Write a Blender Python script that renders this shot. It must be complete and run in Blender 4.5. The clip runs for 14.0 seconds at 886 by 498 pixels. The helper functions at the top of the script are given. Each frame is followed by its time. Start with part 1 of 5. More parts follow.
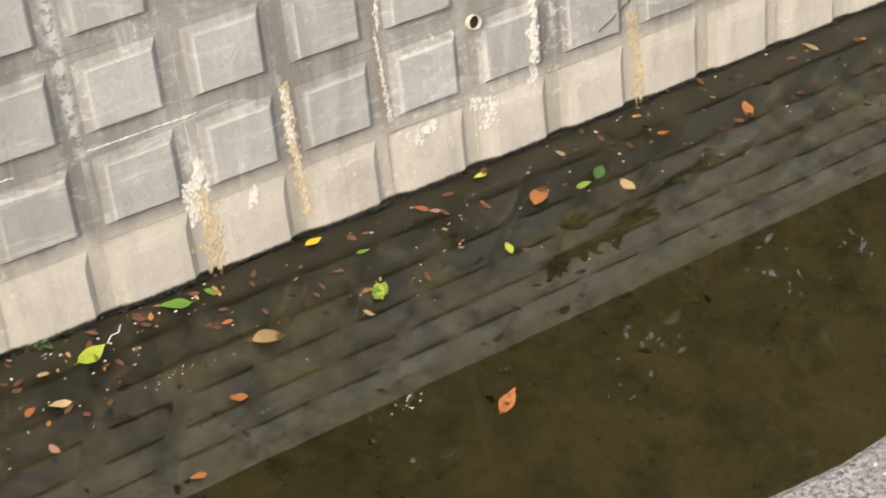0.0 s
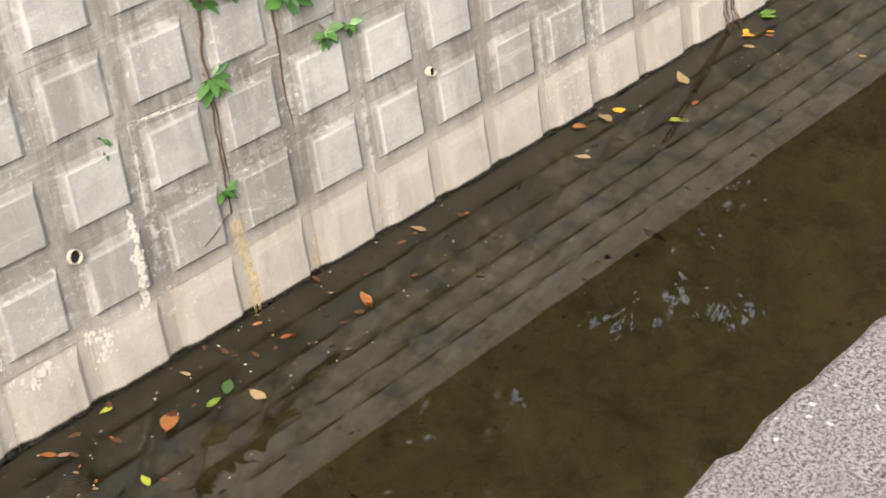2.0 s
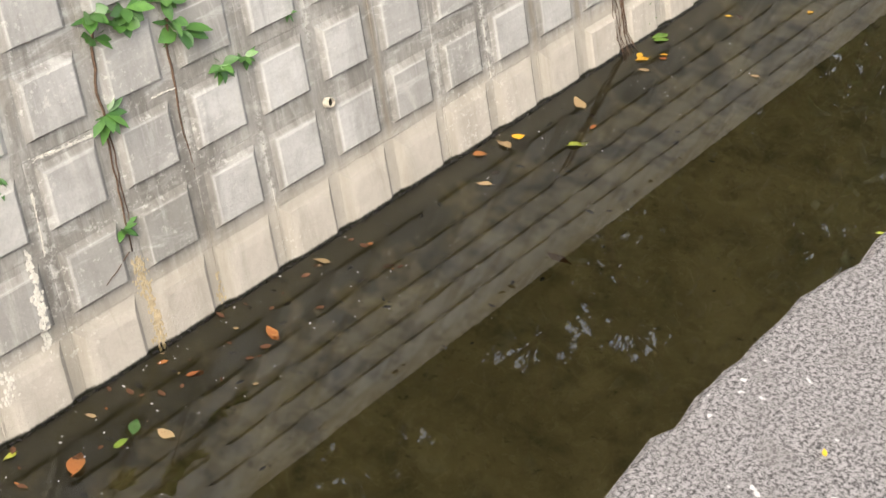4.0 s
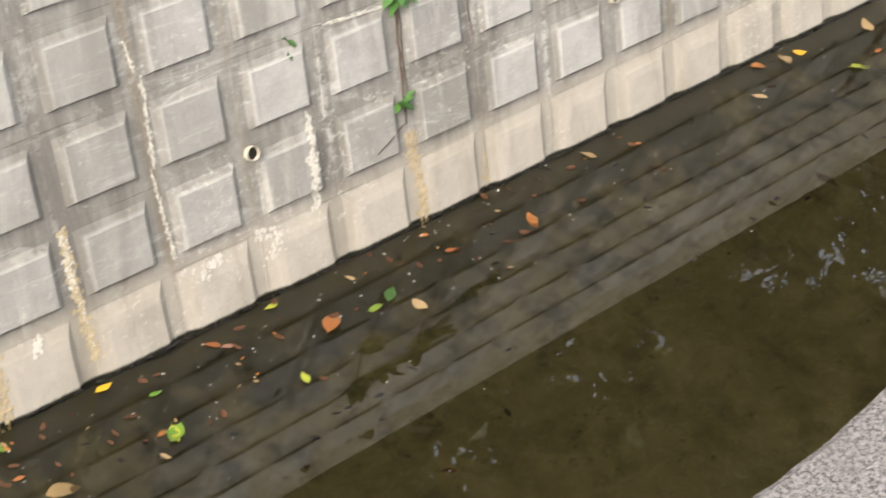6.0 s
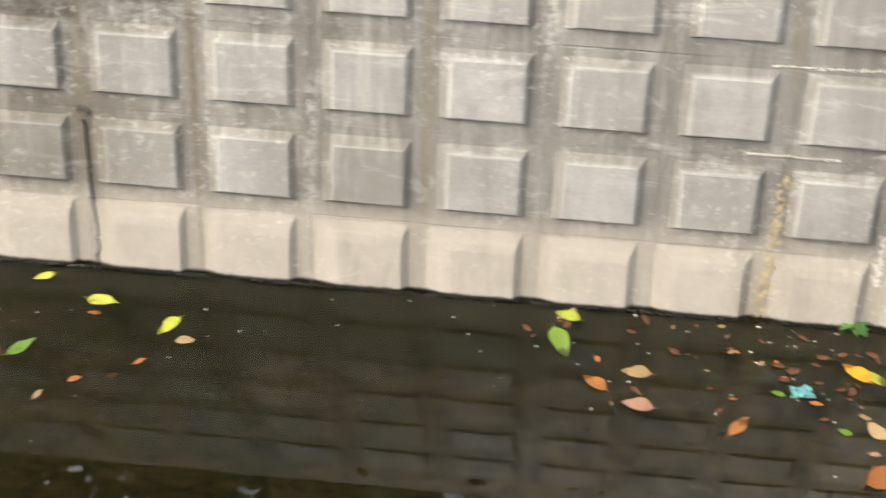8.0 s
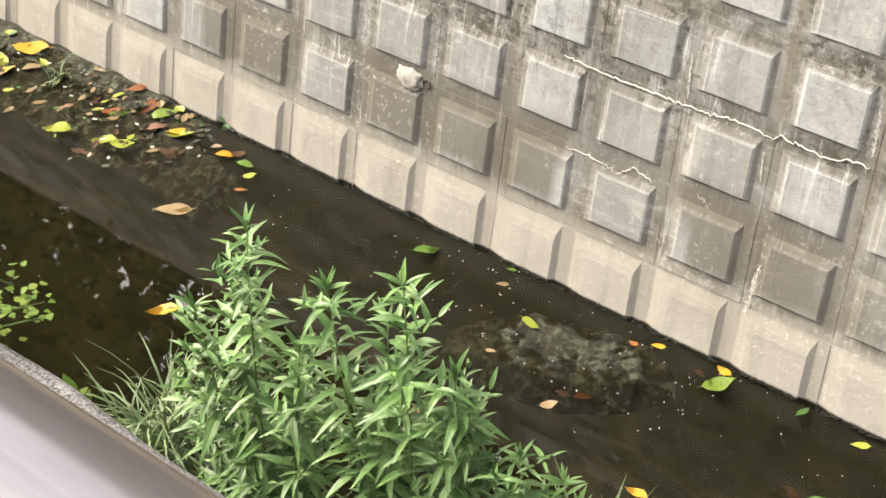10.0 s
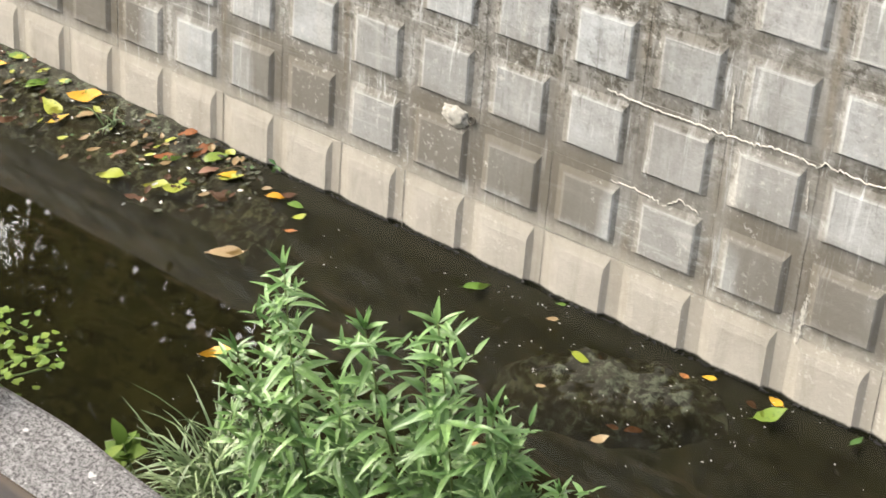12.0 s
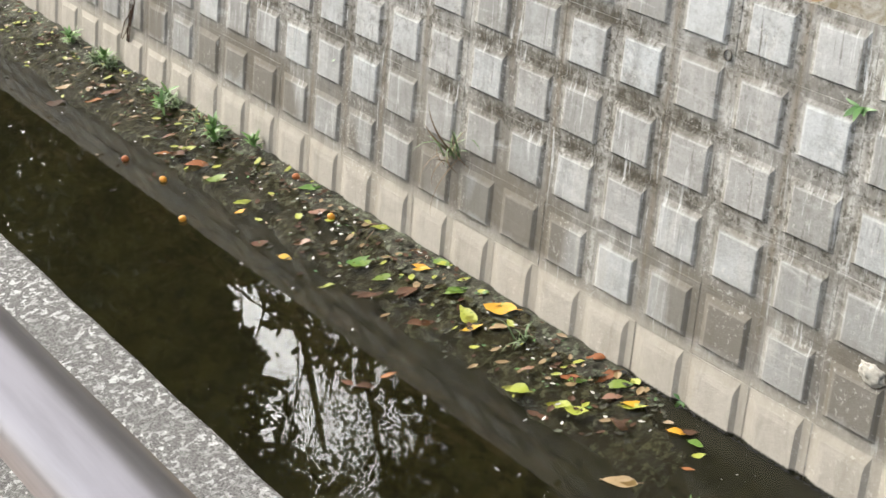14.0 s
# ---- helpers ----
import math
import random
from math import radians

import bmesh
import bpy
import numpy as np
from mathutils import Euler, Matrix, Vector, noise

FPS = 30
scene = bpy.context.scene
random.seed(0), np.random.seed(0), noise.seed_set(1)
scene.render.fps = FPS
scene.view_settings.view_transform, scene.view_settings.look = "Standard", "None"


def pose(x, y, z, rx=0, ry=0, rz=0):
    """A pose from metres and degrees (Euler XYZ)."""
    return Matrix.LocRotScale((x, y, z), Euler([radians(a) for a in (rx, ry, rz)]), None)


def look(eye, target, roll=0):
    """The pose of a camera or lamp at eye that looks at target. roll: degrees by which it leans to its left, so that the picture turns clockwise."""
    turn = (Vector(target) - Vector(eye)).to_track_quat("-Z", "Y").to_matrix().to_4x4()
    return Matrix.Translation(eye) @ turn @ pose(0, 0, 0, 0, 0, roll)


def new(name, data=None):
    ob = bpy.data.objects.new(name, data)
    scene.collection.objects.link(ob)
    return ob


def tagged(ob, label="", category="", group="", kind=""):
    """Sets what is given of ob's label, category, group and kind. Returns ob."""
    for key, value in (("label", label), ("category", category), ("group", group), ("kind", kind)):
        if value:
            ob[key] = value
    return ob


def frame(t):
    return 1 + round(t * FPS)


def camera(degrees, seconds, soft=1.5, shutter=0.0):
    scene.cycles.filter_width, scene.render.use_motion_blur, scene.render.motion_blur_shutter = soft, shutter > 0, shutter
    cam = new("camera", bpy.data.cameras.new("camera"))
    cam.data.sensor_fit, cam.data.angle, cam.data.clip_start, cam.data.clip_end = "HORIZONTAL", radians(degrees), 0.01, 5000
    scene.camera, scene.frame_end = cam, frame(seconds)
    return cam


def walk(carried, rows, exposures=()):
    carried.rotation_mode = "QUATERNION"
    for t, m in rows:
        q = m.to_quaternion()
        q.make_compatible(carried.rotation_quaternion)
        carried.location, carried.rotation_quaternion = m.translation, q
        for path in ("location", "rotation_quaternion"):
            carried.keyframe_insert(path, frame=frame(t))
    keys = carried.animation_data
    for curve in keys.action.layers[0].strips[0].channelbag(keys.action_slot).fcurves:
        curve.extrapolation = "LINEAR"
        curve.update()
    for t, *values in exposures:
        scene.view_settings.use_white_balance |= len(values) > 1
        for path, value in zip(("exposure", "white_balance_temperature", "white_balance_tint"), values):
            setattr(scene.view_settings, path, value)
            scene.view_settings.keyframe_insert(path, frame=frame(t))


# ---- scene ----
cam = camera(28.85, 14.0, soft=1.5, shutter=0.2)
PATH = [
    (0, (-2.158, -4.001, 4.525), (-0.386, -1.734, 1.746), 5.47),
    (0.5, (-2.128, -3.995, 4.558), (-0.107, -1.800, 1.894), 5.99),
    (1, (-2.076, -4.014, 4.575), (0.103, -1.850, 2.012), 5.59),
    (1.5, (-2.031, -4.016, 4.565), (0.317, -1.920, 2.096), 5.44),
    (2, (-1.980, -3.993, 4.570), (0.543, -2.025, 2.169), 5.57),
    (2.5, (-1.972, -3.971, 4.548), (0.714, -2.124, 2.229), 6.00),
    (2.7, (-1.972, -3.989, 4.531), (0.750, -2.164, 2.237), 5.46),
    (5, (-2.048, -3.969, 4.479), (0.635, -2.113, 2.165), 6.58),
    (5.5, (-2.077, -3.967, 4.484), (0.455, -2.004, 2.089), 6.82),
    (6, (-2.090, -3.993, 4.506), (0.141, -1.847, 1.973), 6.38),
    (6.5, (-2.174, -4.003, 4.516), (-0.367, -1.681, 1.807), 6.60),
    (7, (-2.306, -4.027, 4.528), (-1.049, -1.540, 1.658), 5.85),
    (7.2, (-2.332, -4.024, 4.522), (-1.364, -1.464, 1.605), 4.87),
    (9.3, (-2.338, -4.172, 4.849), (-4.268, -1.925, 2.161), -4.73),
    (9.5, (-2.337, -4.192, 4.839), (-4.388, -1.982, 2.211), -5.11),
    (10, (-2.330, -4.190, 4.829), (-4.436, -1.986, 2.239), -5.98),
    (10.5, (-2.277, -4.128, 4.799), (-4.181, -1.835, 2.132), -6.41),
    (11, (-2.244, -4.133, 4.811), (-4.115, -1.841, 2.119), -7.67),
    (11.5, (-2.260, -4.136, 4.848), (-4.320, -1.933, 2.220), -9.05),
    (12, (-2.252, -4.130, 4.833), (-4.513, -1.989, 2.322), -9.16),
    (12.5, (-2.232, -4.112, 4.835), (-4.713, -2.050, 2.471), -9.41),
    (13, (-2.296, -4.109, 4.915), (-5.057, -2.198, 2.742), -10.33),
    (13.5, (-2.298, -4.145, 4.922), (-5.231, -2.348, 2.880), -10.18),
    (14, (-2.325, -4.168, 4.924), (-5.347, -2.455, 2.942), -10.20),
]
walk(cam, [(t, look(eye, target, roll)) for t, eye, target, roll in PATH],
     [(0.0, 1.96, 7100, 9), (7.2, 1.96, 7000, 9), (9.3, 2.08, 7250, 8), (12.0, 1.97, 6950, 7), (14.0, 1.82, 6680, 6)])

# ---- sky and sun ----
SUN_AZ, SUN_EL = radians(-92), radians(44)
world = bpy.data.worlds.new("overcast_sky")
scene.world = world
world.use_nodes = True
wn = world.node_tree.nodes
sky = wn.new("ShaderNodeTexSky")
sky.sky_type = "NISHITA"
sky.sun_disc = False
sky.sun_elevation = SUN_EL
sky.sun_rotation = SUN_AZ
sky.air_density, sky.dust_density, sky.ozone_density = 1.0, 6.0, 1.0
haze = wn.new("ShaderNodeHueSaturation")
haze.inputs["Saturation"].default_value = 0.45
world.node_tree.links.new(sky.outputs[0], haze.inputs["Color"])
world.node_tree.links.new(haze.outputs[0], wn["Background"].inputs[0])
wn["Background"].inputs[1].default_value = 0.15
sun_data = bpy.data.lights.new("sun", "SUN")
sun_data.energy, sun_data.angle, sun_data.color = 0.5, radians(90), (1.0, 0.97, 0.93)
sun = new("sun", sun_data)
sun_dir = Vector((math.sin(SUN_AZ) * math.cos(SUN_EL), math.cos(SUN_AZ) * math.cos(SUN_EL), math.sin(SUN_EL)))
sun.matrix_world = look(sun_dir * 60, (0, 0, 0))

# ---- plan ----
BATTER = radians(16.7)
SB, CB = math.sin(BATTER), math.cos(BATTER)
COL, ROW = 0.4, 0.356           # one wall block
FACE_W, FACE_H = 0.2466, 0.216   # raised panel of a block
DEPTH = 0.014                   # how far a panel stands proud
WALL_X0, WALL_X1 = -21.6, 12.0
TOP_ROW = 5
U_TOP = (TOP_ROW + 1) * ROW - 0.07
WALL_TOP_Y, WALL_TOP_Z = U_TOP * SB, U_TOP * CB
WATER_Z = 0.01
KERB_Z = 3.2
KERB_A, KERB_B = (-0.4, -3.371), (-4.8, -3.322)


def kerb_y(x):
    k = (KERB_B[1] - KERB_A[1]) / (KERB_B[0] - KERB_A[0])
    return KERB_A[1] + k * (x - KERB_A[0])


def on_wall(s, u, out=0.0):
    """The place s along the wall and u up its slope, out metres before the panels' faces."""
    return Vector((s, u * SB - out * CB, u * CB + out * SB))


WALL_TURN = Matrix.Rotation(-BATTER, 4, "X")


# ---- materials ----
class Nodes:
    """Short calls to lay a node material."""

    def __init__(self, name):
        self.mat = bpy.data.materials.new(name)
        self.mat.use_nodes = True
        self.tree = self.mat.node_tree
        self.bsdf = self.tree.nodes["Principled BSDF"]
        self.out = self.tree.nodes["Material Output"]

    def add(self, kind, **props):
        n = self.tree.nodes.new("ShaderNode" + kind)
        for k, v in props.items():
            setattr(n, k, v)
        return n

    def link(self, a, b):
        self.tree.links.new(a, b)

    def position(self):
        return self.add("NewGeometry").outputs["Position"]

    def local(self):
        return self.add("TexCoord").outputs["Object"]

    def scaled(self, vec, s, turn=(0, 0, 0)):
        m = self.add("Mapping")
        m.inputs["Scale"].default_value = s if isinstance(s, tuple) else (s, s, s)
        m.inputs["Rotation"].default_value = turn
        self.link(vec, m.inputs["Vector"])
        return m.outputs[0]

    def noise(self, vec, scale, detail=6.0, rough=0.6, distort=0.0):
        n = self.add("TexNoise")
        n.inputs["Scale"].default_value = scale
        n.inputs["Detail"].default_value = detail
        n.inputs["Roughness"].default_value = rough
        n.inputs["Distortion"].default_value = distort
        self.link(vec, n.inputs["Vector"])
        return n.outputs["Fac"]

    def voronoi(self, vec, scale):
        n = self.add("TexVoronoi")
        n.inputs["Scale"].default_value = scale
        self.link(vec, n.inputs["Vector"])
        return n.outputs["Distance"]

    def ramp(self, fac, *stops):
        r = self.add("ValToRGB")
        el = r.color_ramp.elements
        while len(el) < len(stops):
            el.new(0.5)
        for e, (p, c) in zip(el, stops):
            e.position = p
            e.color = (c, c, c, 1) if isinstance(c, (int, float)) else (*c, 1)
        self.link(fac, r.inputs[0])
        return r.outputs[0]

    def mix(self, fac, a, b, blend="MIX"):
        m = self.add("Mix", data_type="RGBA", blend_type=blend)
        for sock, v in ((m.inputs[0], fac), (m.inputs[6], a), (m.inputs[7], b)):
            if isinstance(v, (int, float)):
                sock.default_value = v
            elif isinstance(v, tuple):
                sock.default_value = (*v, 1)
            else:
                self.link(v, sock)
        return m.outputs[2]

    def math(self, op, a, b=0.0):
        m = self.add("Math", operation=op)
        for sock, v in zip(m.inputs, (a, b)):
            if isinstance(v, (int, float)):
                sock.default_value = v
            else:
                self.link(v, sock)
        return m.outputs[0]

    def random(self):
        return self.add("ObjectInfo").outputs["Random"]

    def island(self):
        return self.add("NewGeometry").outputs["Random Per Island"]

    def axis(self, vec, n):
        s = self.add("SeparateXYZ")
        self.link(vec, s.inputs[0])
        return s.outputs[n]

    def done(self, colour, rough=0.8, bump=None, strength=0.3, depth=0.01, spec=0.3, metal=0.0):
        for key, v in (("Base Color", colour), ("Roughness", rough), ("Metallic", metal), ("Specular IOR Level", spec)):
            sock = self.bsdf.inputs[key]
            if isinstance(v, tuple):
                sock.default_value = (*v, 1)
            elif isinstance(v, (int, float)):
                sock.default_value = v
            else:
                self.link(v, sock)
        if bump is not None:
            b = self.add("Bump")
            b.inputs["Strength"].default_value = strength
            b.inputs["Distance"].default_value = depth
            self.link(bump, b.inputs["Height"])
            self.link(b.outputs[0], self.bsdf.inputs["Normal"])
        return self.mat


def block_material():
    n = Nodes("block_concrete")
    pos = n.position()
    x, y, z = n.axis(pos, 0), n.axis(pos, 1), n.axis(pos, 2)
    up = n.math("ADD", n.math("MULTIPLY", y, SB), n.math("MULTIPLY", z, CB))
    deep = n.math("SUBTRACT", n.math("MULTIPLY", y, CB), n.math("MULTIPLY", z, SB))
    fine = n.noise(pos, 70, 8, 0.75)
    mid = n.noise(pos, 9, 8, 0.68, 0.5)
    patch = n.noise(pos, 2.6, 6, 0.6, 0.6)
    big = n.noise(pos, 0.55, 3, 0.5)
    west = n.ramp(n.math("MULTIPLY", x, -0.1), (0.28, 0.0), (0.48, 1.0))
    # clean cast faces differ a little from block to block
    face = n.mix(n.random(), (0.365, 0.355, 0.338), (0.54, 0.533, 0.518))
    face = n.mix(n.math("MULTIPLY", west, n.math("MULTIPLY", n.random(), 0.9)), face, (0.50, 0.52, 0.527))
    face = n.mix(n.ramp(mid, (0.46, 0.0), (0.70, 0.5)), face, (0.33, 0.32, 0.30))
    face = n.mix(n.ramp(patch, (0.48, 0.0), (0.68, 0.55)), face, (0.31, 0.30, 0.28))
    stained = n.math("FRACT", n.math("MULTIPLY", n.random(), 7.31))
    face = n.mix(n.ramp(stained, (0.72, 0.0), (0.86, 0.55)), face, (0.25, 0.24, 0.22))
    # the sunk band round them is darker, in streaks
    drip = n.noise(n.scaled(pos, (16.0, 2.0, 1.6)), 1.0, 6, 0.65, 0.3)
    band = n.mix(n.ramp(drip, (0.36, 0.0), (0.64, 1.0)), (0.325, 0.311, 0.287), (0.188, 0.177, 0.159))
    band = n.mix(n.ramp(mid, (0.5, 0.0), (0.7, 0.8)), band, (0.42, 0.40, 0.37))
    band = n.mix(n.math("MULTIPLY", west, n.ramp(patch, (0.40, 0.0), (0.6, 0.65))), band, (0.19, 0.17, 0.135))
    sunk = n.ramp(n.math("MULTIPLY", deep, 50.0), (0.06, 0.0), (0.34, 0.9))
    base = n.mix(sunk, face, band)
    # worn pale arrises
    arris = n.ramp(n.math("MULTIPLY", deep, 50.0), (0.05, 0.0), (0.09, 0.55), (0.13, 0.4), (0.20, 0.0))
    base = n.mix(n.math("MULTIPLY", arris, n.ramp(mid, (0.36, 0.1), (0.54, 1.0))), base, (0.56, 0.552, 0.53))
    # a dingy grey stretch
    dingy = n.ramp(n.math("MULTIPLY", n.math("ABSOLUTE", n.math("ADD", x, n.math("ADD", 0.7, n.math("MULTIPLY", n.math("SUBTRACT", patch, 0.5), 2.0)))), 0.33), (0.2, 0.5), (0.8, 0.0))
    base = n.mix(dingy, base, n.mix(sunk, (0.30, 0.288, 0.262), (0.21, 0.20, 0.18)))
    # long water marks run down the slope over all
    run = n.noise(n.scaled(pos, (5.5, 1.0, 0.9)), 1.0, 7, 0.68, 0.6)
    keep = n.math("ADD", n.math("MULTIPLY", sunk, 0.6), 0.4)
    smear = n.noise(n.scaled(pos, (2.5, 9.0, 13.0)), 1.0, 7, 0.7, 0.8)
    base = n.mix(n.ramp(smear, (0.52, 0.0), (0.70, 0.4)), base, (0.30, 0.29, 0.272))
    base = n.mix(n.ramp(smear, (0.32, 0.5), (0.45, 0.0)), base, (0.62, 0.615, 0.595))
    base = n.mix(n.math("MULTIPLY", n.ramp(run, (0.50, 0.0), (0.64, 0.8)), keep), base, (0.165, 0.155, 0.14))
    base = n.mix(n.ramp(run, (0.32, 0.65), (0.44, 0.0)), base, (0.53, 0.515, 0.48))
    # stains run down the upright joints, brown and limed by turns
    along = n.math("FRACT", n.math("ADD", n.math("DIVIDE", x, COL), 60.0 + (COL - FACE_W) / 2 / COL))
    joint = n.math("ABSOLUTE", n.math("SUBTRACT", along, 0.5))
    upright = n.ramp(n.math("ADD", joint, n.math("MULTIPLY", n.math("SUBTRACT", mid, 0.5), 0.10)), (0.42, 0.0), (0.485, 1.0))
    which = n.noise(n.scaled(pos, (2.5, 0.7, 0.7)), 1.0, 3, 0.5)
    base = n.mix(n.math("MULTIPLY", upright, n.ramp(which, (0.50, 0.0), (0.58, 0.75))), base, (0.23, 0.195, 0.15))
    base = n.mix(n.math("MULTIPLY", upright, n.math("MULTIPLY", n.ramp(which, (0.40, 0.7), (0.46, 0.0)), n.ramp(n.noise(pos, 26, 6, 0.7), (0.46, 0.0), (0.52, 1.0)))), base, (0.60, 0.585, 0.55))
    # dark lichen along the bed joints, heavy in the western upper courses
    phase = n.math("FRACT", n.math("ADD", n.math("DIVIDE", up, ROW), 3.0 + 0.07 / ROW))
    near = n.math("ABSOLUTE", n.math("SUBTRACT", phase, 0.5))
    seam = n.ramp(n.math("ADD", near, n.math("MULTIPLY", n.math("SUBTRACT", mid, 0.5), 0.35)), (0.30, 0.0), (0.45, 1.0))
    lichen = n.math("MULTIPLY", n.math("MULTIPLY", seam, n.ramp(n.noise(pos, 1.7, 5, 0.6), (0.47, 0.0), (0.54, 1.0))), n.ramp(n.noise(pos, 19, 8, 0.75), (0.40, 0.15), (0.52, 1.0)))
    upper = n.ramp(up, (0.75, 0.25), (1.25, 1.0))
    strong = n.math("MULTIPLY", n.math("ADD", n.math("MULTIPLY", west, 0.85), 0.15), n.ramp(n.noise(pos, 0.9, 3, 0.5), (0.40, 0.3), (0.55, 1.0)))
    base = n.mix(n.math("MULTIPLY", n.math("MULTIPLY", lichen, upper), strong), base, n.mix(n.ramp(fine, (0.4, 0.0), (0.6, 1.0)), (0.030, 0.025, 0.016), (0.11, 0.095, 0.07)))
    moss = n.math("MULTIPLY", n.ramp(n.noise(pos, 24, 8, 0.75), (0.50, 0.0), (0.60, 1.0)), n.math("MULTIPLY", n.ramp(n.noise(pos, 1.3, 4, 0.6), (0.42, 0.0), (0.52, 1.0)), n.math("MULTIPLY", n.math("MULTIPLY", west, upper), n.math("ADD", n.math("MULTIPLY", sunk, 0.75), 0.25))))
    base = n.mix(n.math("MULTIPLY", moss, 0.95), base, (0.06, 0.053, 0.038))
    # thin pale and dark streaks down the western courses
    thread = n.noise(n.scaled(pos, (34.0, 3.0, 2.6)), 1.0, 7, 0.7, 0.5)
    where = n.math("MULTIPLY", n.math("ADD", n.math("MULTIPLY", west, 0.75), 0.2), n.ramp(n.noise(pos, 2.3, 4, 0.6), (0.42, 0.0), (0.58, 1.0)))
    base = n.mix(n.math("MULTIPLY", n.ramp(thread, (0.57, 0.0), (0.63, 0.9)), where), base, (0.62, 0.625, 0.615))
    base = n.mix(n.math("MULTIPLY", n.ramp(thread, (0.36, 0.85), (0.42, 0.0)), n.math("MULTIPLY", where, upper)), base, (0.115, 0.105, 0.085))
    # sharp-edged grime and lichen spots in the western courses
    grime = n.math("MULTIPLY", n.ramp(n.noise(pos, 13, 9, 0.78, 0.4), (0.53, 0.0), (0.57, 1.0)), n.math("MULTIPLY", n.ramp(n.noise(pos, 1.9, 5, 0.65), (0.48, 0.0), (0.62, 1.0)), n.math("MULTIPLY", west, n.math("MULTIPLY", upper, n.math("ADD", n.math("MULTIPLY", sunk, 0.55), 0.42)))))
    base = n.mix(grime, base, n.mix(n.ramp(fine, (0.4, 0.0), (0.6, 1.0)), (0.06, 0.052, 0.04), (0.17, 0.155, 0.125)))
    pale = n.math("MULTIPLY", n.ramp(n.noise(pos, 11, 9, 0.75, 0.5), (0.57, 0.0), (0.63, 0.6)), n.math("ADD", n.math("MULTIPLY", sunk, 0.5), 0.08))
    base = n.mix(pale, base, (0.56, 0.545, 0.51))
    # the zone that floods wash: pale tan, with a soft uneven edge
    edge = n.math("ADD", z, n.math("MULTIPLY", n.math("SUBTRACT", mid, 0.5), 0.10))
    tide = n.ramp(edge, (0.25, 1.0), (0.35, 0.0))
    tan = n.mix(n.ramp(mid, (0.35, 0.0), (0.7, 1.0)), (0.50, 0.46, 0.40), (0.425, 0.385, 0.33))
    tan = n.mix(n.ramp(run, (0.5, 0.0), (0.68, 0.5)), tan, (0.27, 0.24, 0.19))
    tan = n.mix(n.math("MULTIPLY", sunk, 0.35), tan, (0.34, 0.31, 0.255))
    base = n.mix(n.math("MULTIPLY", tide, 0.9), base, tan)
    # brown scum just above it, in long stretches to the west
    zone = n.ramp(edge, (0.30, 0.0), (0.37, 1.0), (0.62, 0.9), (0.72, 0.0))
    scum = n.math("MULTIPLY", zone, n.ramp(n.noise(n.scaled(pos, (1.0, 0.4, 0.4)), 1.5, 3, 0.5), (0.44, 0.0), (0.52, 1.0)))
    base = n.mix(n.math("MULTIPLY", scum, n.math("ADD", n.math("MULTIPLY", west, 0.72), 0.08)), base, (0.155, 0.135, 0.105))
    # white lime specks
    speck = n.math("MULTIPLY", n.ramp(n.noise(pos, 34, 6, 0.75), (0.57, 0.0), (0.61, 1.0)), n.ramp(n.noise(pos, 2.1, 4, 0.6), (0.47, 0.0), (0.60, 1.0)))
    base = n.mix(n.math("MULTIPLY", speck, 0.5), base, (0.66, 0.64, 0.59))
    base = n.mix(n.math("MULTIPLY", n.ramp(fine, (0.36, 1.0), (0.56, 0.0)), n.math("SUBTRACT", n.math("ADD", 0.15, n.math("MULTIPLY", west, 0.06)), n.math("MULTIPLY", tide, 0.14))), base, (0.16, 0.148, 0.125))
    # wet black algae at the water's edge
    wet = n.ramp(n.math("ADD", z, n.math("MULTIPLY", n.math("SUBTRACT", fine, 0.5), 0.025)), (0.014, 1.0), (0.024, 0.0))
    base = n.mix(wet, base, (0.016, 0.017, 0.010))
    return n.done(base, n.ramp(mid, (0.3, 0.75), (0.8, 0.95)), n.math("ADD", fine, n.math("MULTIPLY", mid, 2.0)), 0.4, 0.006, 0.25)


def joint_material():
    n = Nodes("joint_mortar")
    pos = n.position()
    mid = n.noise(pos, 11, 7, 0.7, 0.5)
    c = n.mix(n.ramp(mid, (0.38, 0.0), (0.58, 1.0)), (0.19, 0.175, 0.15), (0.40, 0.385, 0.355))
    return n.done(c, 0.95, n.noise(pos, 60, 6), 0.5, 0.006)


